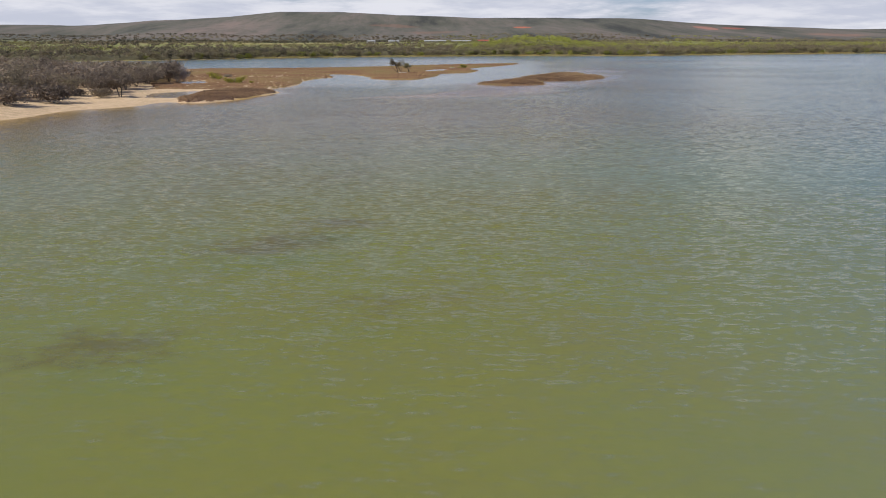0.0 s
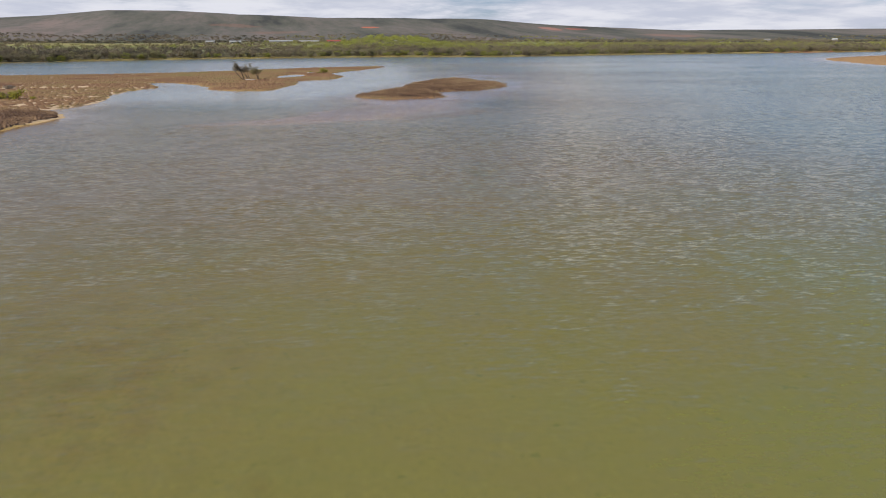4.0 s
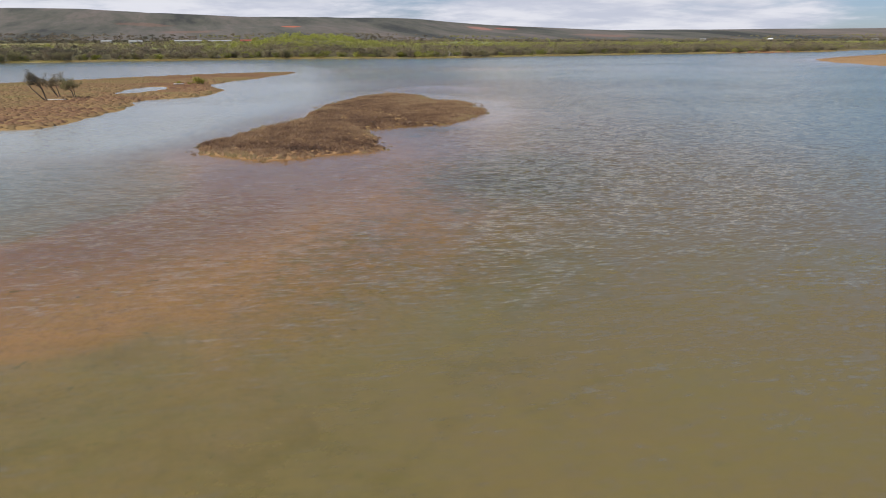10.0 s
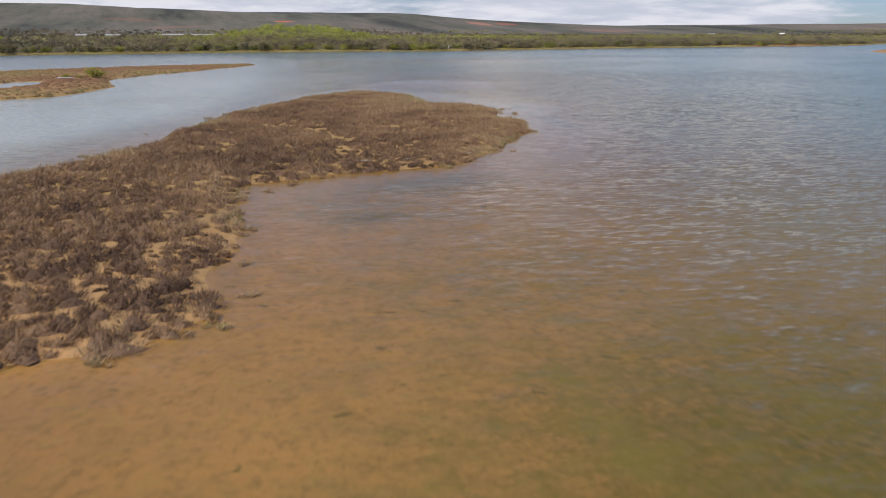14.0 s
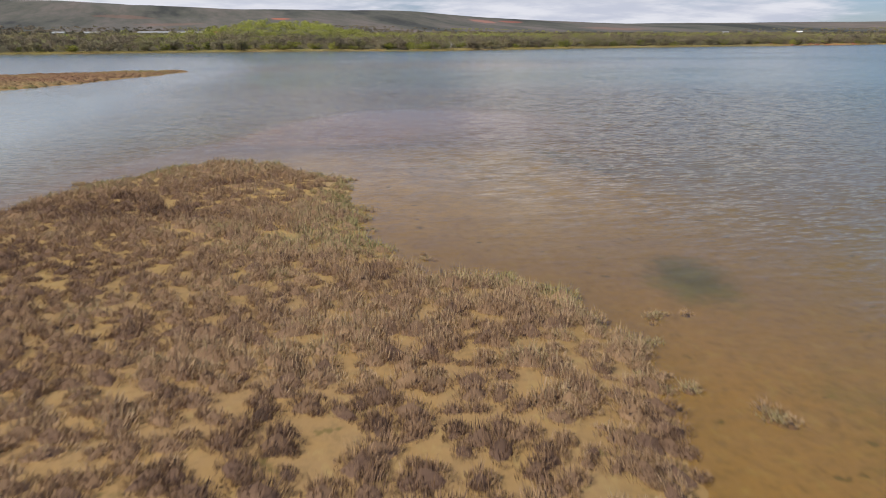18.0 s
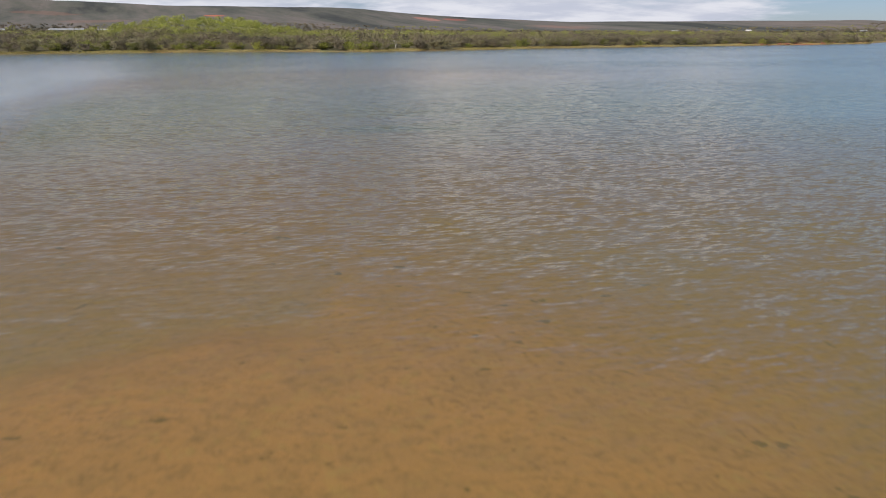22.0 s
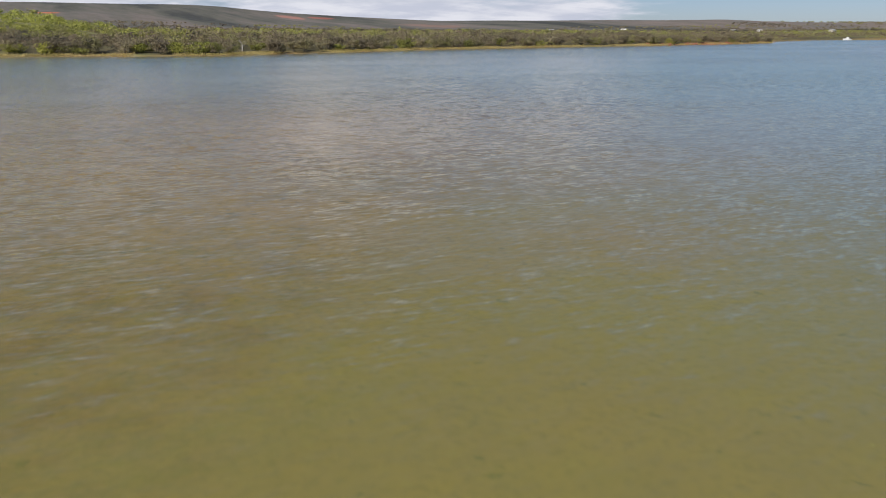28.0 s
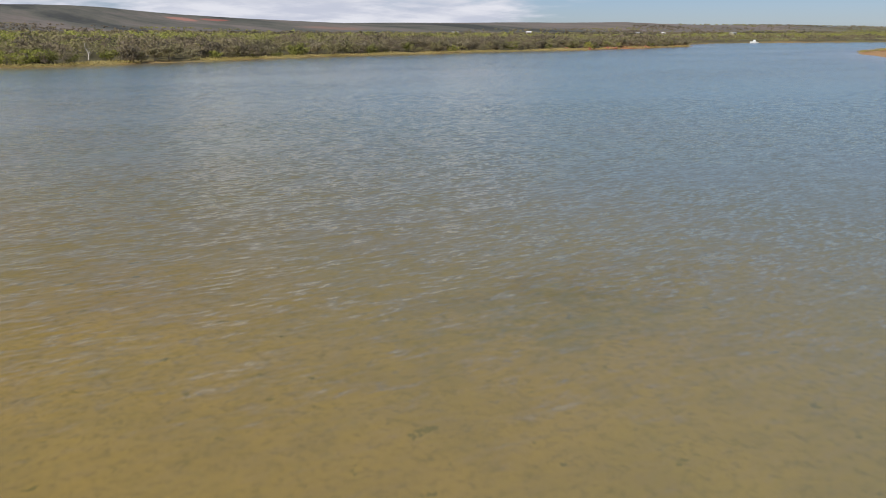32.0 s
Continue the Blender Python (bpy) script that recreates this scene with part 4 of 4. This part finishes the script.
for i, (px, py) in enumerate(shore_pts):
    nxt = shore_pts[min(i + 1, len(shore_pts) - 1)]
    for _ in range(2):
        t = g.random()
        x, y = px + (nxt[0] - px) * t + g.uniform(-2, 2), py + (nxt[1] - py) * t + g.uniform(3, 15)
        row.append((x, y))
for i, (x, y) in enumerate(row):
    if abs(x - 192) < 5:
        continue
    bright = 165 < x < 200 or 40 < x < 130 and g.random() < 0.35 or g.random() < 0.2
    k = g.choice((1, 4)) if bright else g.choice((0, 2, 3, 5))
    sc = g.uniform(0.75, 1.2)
    if k not in first:
        first.add(k)
        stand(far_kinds[k], x, y, g.uniform(0, 360), sc)
    else:
        plant(far_kinds[k], x, y, g.uniform(0, 360), sc)
bush = make_tree("shore_bush", 230, 2.6, 5.5, 5, 1100, 0.18, M_GREEN_LEAF, M_BARK, spread=0.12, low=0.0, label="rounded green bush at the water's edge of the far shore", category="bush", group="shore bushes")
stand(bush, 133, 631, 0, 1.4)
for x, y, sc in ((138, 629, 1.0), (166, 614, 1.2), (172, 614, 1.4), (179, 616, 1.3), (185, 618, 1.0), (176, 619, 1.6), (60, 641, 0.8), (85, 645, 0.9), (260, 648, 0.9), (320, 672, 1.0)):
    plant(bush, x, y, g.uniform(0, 360), sc)
stand(make_tree("dead_tree", 240, 5.0, 5.0, 2, 0, 0.1, M_PALE, M_PALE, (0.12, 0), label="bleached bare dead tree among the shore scrub"), 192.5, 630, 0, 1.15)
stand(make_tree("dead_tree", 241, 3.6, 3.4, 2, 0, 0.1, M_PALE, M_PALE, (0.1, 0), label="bleached bare dead tree among the shore scrub"), 236, 640, 0)


def crowns(x, y, z, w, h, leaves, size, tint, rng):
    """Joined far crowns: domes of leaf sprays."""
    n = len(x)
    k = n * leaves
    lobes = 8
    a = rng.uniform(0, 2 * np.pi, (n, lobes))
    q = rng.uniform(0.25, 0.75, (n, lobes))
    q[:, 0] = 0.1
    mid = np.stack([np.cos(a) * q * w[:, None], np.sin(a) * q * w[:, None], h[:, None] * (0.78 - 0.55 * q * q) * rng.uniform(0.75, 1.1, (n, lobes))], 2)
    rad = w[:, None] * rng.uniform(0.30, 0.50, (n, lobes))
    d = rng.normal(0, 1, (k, 3))
    d /= np.linalg.norm(d, axis=1)[:, None]
    d[:, 2] = np.where(d[:, 2] < -0.35, -d[:, 2], d[:, 2])
    who, lobe = np.repeat(np.arange(n), leaves), rng.integers(0, lobes, k)
    c = np.stack([x, y, z], 1)[who] + mid[who, lobe] + d * (rad[who, lobe] * rng.uniform(0.8, 1.08, k))[:, None] * np.array([1, 1, 0.8])
    c[:, 2] = np.maximum(c[:, 2], z[who] + 0.1)
    face = d + rng.normal(0, 0.33, (k, 3))
    u = np.cross(face, rng.normal(0, 1, (k, 3)))
    u /= np.linalg.norm(u, axis=1)[:, None]
    v = np.cross(face, u)
    v /= np.linalg.norm(v, axis=1)[:, None]
    L = (np.repeat(size, leaves) * rng.uniform(0.6, 1.5, k))[:, None]
    V = np.empty((k * 3, 3))
    V[0::3], V[1::3], V[2::3] = c - u * L, c + u * L, c + v * L
    return V, np.arange(k * 3).reshape(-1, 3), np.repeat(np.repeat(tint, leaves), 3)


x, y = jitter_grid(-420, 1500, 420, 1050, 4.7, rng)
s = inside_distance(x, y, FAR)
ok = (s > 1.6) & ((np.abs(x - 192) > 4) | (y > 634)) & (s < 160) & (rng.uniform(0, 1, len(x)) < np.interp(s, (8, 45, 60, 160), (0.95, 0.85, 0.5, 0.15)) * np.interp(x, (560, 800), (1, 0.4)) * np.where((x < 10) & (s > 45), 0.25, 1.0))
x, y, s = x[ok], y[ok], s[ok]
dune = np.exp(-np.abs((x - 106) / 52) ** 4) * smooth_step(s, 24, 40) * smooth_step(s, 150, 110)
tint = np.clip(0.30 - 0.28 * smooth_step(x, 10, -60) + 0.16 * lattice(x, y, 40, 51) + 0.2 * lattice(x, y, 9, 52) + rng.uniform(-0.2, 0.2, len(x)) + 0.42 * dune + 0.3 * smooth_step(s, 30, 100), 0, 1)
front = smooth_step(s, 12, 4)
w = rng.uniform(2.2, 5.0, len(x)) * (1 - 0.45 * front)
tall = w * rng.uniform(0.95, 1.5, len(x)) * (1 + 0.12 * smooth_step(x, 20, -60))
grade = np.where((s < 60) & (x < 560), 0, np.where((s < 140) & (x > -60) & (x < 320), 1, 2))
pieces, count = [], 0
for k, leaves, size in ((0, 190, 0.072), (1, 130, 0.086), (2, 56, 0.14)):
    m = grade == k
    V, F, A = crowns(x[m], y[m], height_at(x[m], y[m]) + 0.2, w[m], tall[m], leaves, w[m] * size, tint[m], rng)
    pieces.append((V, F + count, A))
    count += len(V)
V, F, A = (np.concatenate(part_of) for part_of in zip(*pieces))
tagged(new("shore_woods", mesh_of("shore_woods", V, F, [M_SCRUB], dict(tint=A))), "olive and grey coastal scrub woods behind the far shore", "trees", kind="stuff")
x, y = jitter_grid(-900, 2300, 560, 1700, 11.0, rng)
s = inside_distance(x, y, FAR)
belt = np.exp(-((y - 1150 - 0.05 * x + 25 * lattice(x, y, 120, 53)) / 28) ** 2)
ok = (s > 170) & (rng.uniform(0, 1, len(x)) < 0.36 + 0.5 * belt + 0.35 * lattice(x, y, 90, 54)) & (hump(x, y, -150, 1060, 110, 60) < 0.4)
x, y, s, belt = x[ok], y[ok], s[ok], belt[ok]
w = rng.uniform(2.5, 5.0, len(x))
tint = np.clip(0.6 - 0.25 * smooth_step(x, 60, -40) + 0.35 * lattice(x, y, 70, 55) - 0.55 * belt - 0.25 * smooth_step(y, 1100, 1400), 0, 1)
V, F, A = crowns(x, y, height_at(x, y), w, rng.uniform(1.1, 2.3, len(x)) * (1 + 1.2 * belt), 34, w * 0.2, tint, rng)
tagged(new("hinterland_scrub", mesh_of("hinterland_scrub", V, F, [M_SCRUB], dict(tint=A))), "scattered green and olive scrub on the plain", "shrubs", kind="stuff")
x, y = jitter_grid(-270, -70, 25, 300, 4.2, rng)
s = inside_distance(x, y, SPIT)
ok = (s > 6) & (x < np.interp(y, (40, 78, 95, 120, 140, 165, 180, 200, 240), (-76, -76, -78, -80, -74, -74, -71, -76, -90))) & (y < 245)
x, y = x[ok], y[ok]
w = rng.uniform(2.2, 4.0, len(x))
V, F, A = crowns(x, y, height_at(x, y) + 0.2, w, rng.uniform(3.0, 5.2, len(x)), 110, w * 0.11, np.clip(0.4 + 0.2 * lattice(x, y, 18, 56), 0, 1), rng)
tagged(new("beach_woods", mesh_of("beach_woods", V, F, [M_BEACH_WOODS], dict(tint=A))), "dense grey-brown paperbark woods behind the beach", "trees", kind="stuff")
# grass along the far waterline
x, y = jitter_grid(-160, 630, 555, 790, 1.05, rng)
s = inside_distance(x, y, FAR)
ok = (height_at(x, y) > -0.06) & (s < 3.0) & (lattice(x, y, 16, 57) > -0.6) & (np.hypot(x - 158, y - 612) > 7)
x, y = x[ok], y[ok]
V, F, A = tufts(x, y, height_at(x, y), np.full(len(x), 1.3), rng.uniform(0.6, 1.2, len(x)), 12, np.full(len(x), 0.14), np.clip(0.6 + 0.5 * lattice(x, y, 8, 58), 0, 1), rng)
tagged(new("shore_grass", mesh_of("shore_grass", V, F, [M_GRASS], dict(tint=A))), "yellow-green grass fringe along the far waterline", "grass", kind="stuff")


# ---- buildings, boat, rocks, driftwood ----
def slab_mesh(name, lo, hi, mat, bevel=0.02):
    bm = bmesh.new()
    box(bm, lo, hi, bevel)
    return bm_mesh(name, bm, [mat])


def gable_mesh(name, w, d, eave, rise, over, mat):
    """A pitched roof, a hand thick, ridge along x."""
    bm = bmesh.new()
    x, y, t = w / 2 + over, d / 2 + over, 0.18
    drop = rise * over / (d / 2)
    prof = [(-y, eave - drop), (0, eave + rise), (y, eave - drop), (y, eave - drop + t), (0, eave + rise + t), (-y, eave - drop + t)]
    a = [bm.verts.new((-x, p, q)) for p, q in prof]
    b = [bm.verts.new((x, p, q)) for p, q in prof]
    for i in range(6):
        j = (i + 1) % 6
        bm.faces.new((a[i], a[j], b[j], b[i]))
    for e in (a, b):
        bm.faces.new((e[0], e[1], e[4], e[5]))
        bm.faces.new((e[1], e[2], e[3], e[4]))
    bmesh.ops.recalc_face_normals(bm, faces=bm.faces[:])
    return bm_mesh(name, bm, [mat])


def house(name, x, y, turn, w, d, eave, rise, roof, wall, label, windows=3, category="house"):
    root = new(name)
    bm = bmesh.new()
    box(bm, (-w / 2, -d / 2, -0.5), (w / 2, d / 2, eave))
    for sgn in (-1, 1):                          # gable ends
        v = [bm.verts.new((sgn * (w / 2 - 0.1), p, q)) for p, q in ((-d / 2, eave), (d / 2, eave), (0, eave + rise))]
        u = [bm.verts.new((sgn * (w / 2 - 0.3), p, q)) for p, q in ((-d / 2, eave), (d / 2, eave), (0, eave + rise))]
        bm.faces.new(v)
        bm.faces.new(u)
    part("wall", bm_mesh("wall", bm, [wall]), root)
    part("roof", gable_mesh("roof", w, d, eave, rise, 0.5, roof), root)
    for i in range(windows):
        wx = -w / 2 + w * (i + 0.7) / (windows + 0.6)
        win = part("window", slab_mesh("window", (wx - 0.7, -d / 2 - 0.06, 0.95), (wx + 0.7, -d / 2 + 0.02, 2.05), M_WHITE), root, "white-framed dark window")
        part("pane", slab_mesh("pane", (wx - 0.6, -d / 2 - 0.08, 1.05), (wx + 0.6, -d / 2 - 0.05, 1.95), M_GLASS, 0.0), win)
    part("door", slab_mesh("door", (w / 2 - 1.8, -d / 2 - 0.07, 0.0), (w / 2 - 0.9, -d / 2 + 0.02, 2.05), M_BARK), root)
    root.matrix_world = pose(x, y, float(height_at(x, y)) + 0.05, 0, 0, turn)
    return tagged(root, label, category)


house("shed", 28, 1120, -3, 30, 11, 2.6, 1.2, M_TIN, M_WALL, "long pale tin-roofed farm shed on the plain", 5, "shed")
house("shed", 64, 1117, -3, 26, 10, 2.5, 1.1, M_TIN, M_WALL, "long pale tin-roofed farm shed on the plain", 4, "shed")
house("house", 95, 1097, -4, 17, 9, 2.6, 1.5, M_REDROOF, M_WALL, "red-roofed farmhouse among the trees", 4)
house("house", -30, 1105, 6, 14, 8, 2.5, 1.3, M_TIN, M_WALL, "pale grey-roofed farmhouse on the plain", 3)
house("house", -62, 1118, -8, 11, 8, 2.5, 1.2, M_TIN, M_WALL, "pale grey-roofed farmhouse on the plain", 3)
house("cottage", 176, 1074, -10, 9, 7, 2.6, 1.2, M_WHITE, M_WHITE, "small white-roofed cottage above the scrub", 2)
for i, (x, y, w) in enumerate(((956, 1436, 10), (1047, 1362, 8), (1171, 1245, 11), (1197, 1218, 8), (1253, 1130, 10))):
    house("house", x, y, -30 + 9 * i, w, 7, 2.8, 1.3, M_WHITE if i % 2 else M_TIN, M_WALL, "small pale house on the far low ridge", 2)
for x, y, h in ((930, 1440, 5), (975, 1425, 6), (1100, 1330, 7), (1150, 1260, 5), (1185, 1235, 6), (1220, 1180, 7), (1060, 1370, 5), (1270, 1110, 6)):
    plant(far_kinds[2], x, y, h * 40.0, h / 5.6)

g = random.Random(77)
for i in range(26):
    x, y = g.uniform(-120, 200), g.uniform(1072, 1100)
    plant(far_kinds[g.choice((0, 2, 3, 5))], x, y, g.uniform(0, 360), g.uniform(0.55, 0.9))

# motor boat moored off the far bank
boat = new("motor_boat")
bm = bmesh.new()
rings = []
for px, hw, keel, rail in ((-3.2, 1.1, -0.25, 0.75), (-1.0, 1.25, -0.35, 0.8), (1.2, 1.1, -0.3, 0.95), (2.6, 0.6, -0.1, 1.1), (3.4, 0.06, 0.5, 1.2)):
    rings.append([bm.verts.new(v) for v in ((px, -hw, rail), (px, -hw * 0.85, 0.1), (px, 0, keel), (px, hw * 0.85, 0.1), (px, hw, rail))])
for a, b in zip(rings, rings[1:]):
    for i in range(4):
        bm.faces.new((a[i], a[i + 1], b[i + 1], b[i]))
    bm.faces.new((a[0], b[0], b[4], a[4]))
bm.faces.new(rings[0])
bmesh.ops.recalc_face_normals(bm, faces=bm.faces[:])
part("hull", bm_mesh("hull", bm, [M_WHITE]), boat)
cabin = part("cabin", slab_mesh("cabin", (-1.2, -0.85, 0.8), (1.0, 0.85, 2.3), M_WHITE, 0.12), boat)
part("windscreen", slab_mesh("windscreen", (0.96, -0.7, 1.4), (1.03, 0.7, 2.1), M_GLASS, 0.0), cabin)
part("outboard_motor", slab_mesh("outboard_motor", (-3.7, -0.25, 0.1), (-3.15, 0.25, 1.2), M_GLASS, 0.08), boat)
boat.matrix_world = pose(900, 868, 0.05, 0, 0, 150) @ Matrix.Scale(1.3, 4)
tagged(boat, "small white motor boat with a cabin on the water", "boat")

# red rocks along the headland
g = random.Random(31)
rock_meshes = []
for k in range(4):
    bm = bmesh.new()
    bmesh.ops.create_icosphere(bm, subdivisions=2, radius=1.0)
    for v in bm.verts:
        v.co *= 0.75 + 0.5 * noise.noise(v.co * 1.3 + Vector((k * 7.1, 0, 0)))
        v.co.z *= 0.6
    rock_meshes.append(bm_mesh("red_rock", bm, [M_ROCK]))
shore = [p for p in FAR if 450 < p[0] < 640 and p[1] < 800]
for i in range(46):
    px, py = shore[g.randrange(len(shore))]
    x, y = px + g.uniform(-4, 4), py + g.uniform(0.5, 6)
    ob = new("red_rock", rock_meshes[i % 4])
    ob.matrix_world = pose(x, y, float(height_at(x, y)) + 0.1, 0, 0, g.uniform(0, 360)) @ Matrix.Scale(g.uniform(0.7, 2.1), 4)
    tagged(ob, "weathered dark red rock at the foot of the headland", "rock", "headland rocks")


def stick(name, x, y, z, turn, length, radius, mat, label):
    gg = np.random.default_rng(int(abs(x * 10)))
    pts = [(t * length, gg.normal(0, 0.03) * length, 0.02 * t) for t in np.linspace(-0.5, 0.5, 6)]
    V, F = tube(pts, [radius * r for r in (0.9, 1.0, 0.95, 0.8, 0.6, 0.3)])
    ob = new(name, mesh_of(name, V, F, [mat], None, True))
    ob.matrix_world = pose(x, y, z, 0, 0, turn)
    return tagged(ob, label, "driftwood")


stick("driftwood", 24.5, 141.4, -0.03, 58, 0.9, 0.035, M_BARK, "dark waterlogged branch lying in the shallows")
stick("driftwood", 20.8, 138.4, -0.03, 40, 0.7, 0.03, M_BARK, "dark waterlogged branch lying in the shallows")
for x, y, turn, ln in ((46.6, 181.9, 20, 0.7), (42.6, 180.0, 35, 0.9), (40.3, 179.9, -20, 0.6), (51.0, 188.4, 60, 0.7), (50.6, 187.8, 15, 0.5)):
    stick("bleached_stick", x, y, float(height_at(x, y)) + 0.05, turn, ln, 0.045, M_PALE, "bleached driftwood stick washed up at the island's edge")
stick("bleached_log", 13.6, 291.0, float(height_at(13.6, 291.0)) + 0.2, 5, 2.6, 0.2, M_PALE, "pale driftwood log lying on the marsh spit")
stick("bleached_log", -6.8, 238.2, float(height_at(-6.8, 238.2)) + 0.2, -12, 3.0, 0.16, M_PALE, "pale driftwood log lying on the marsh spit")
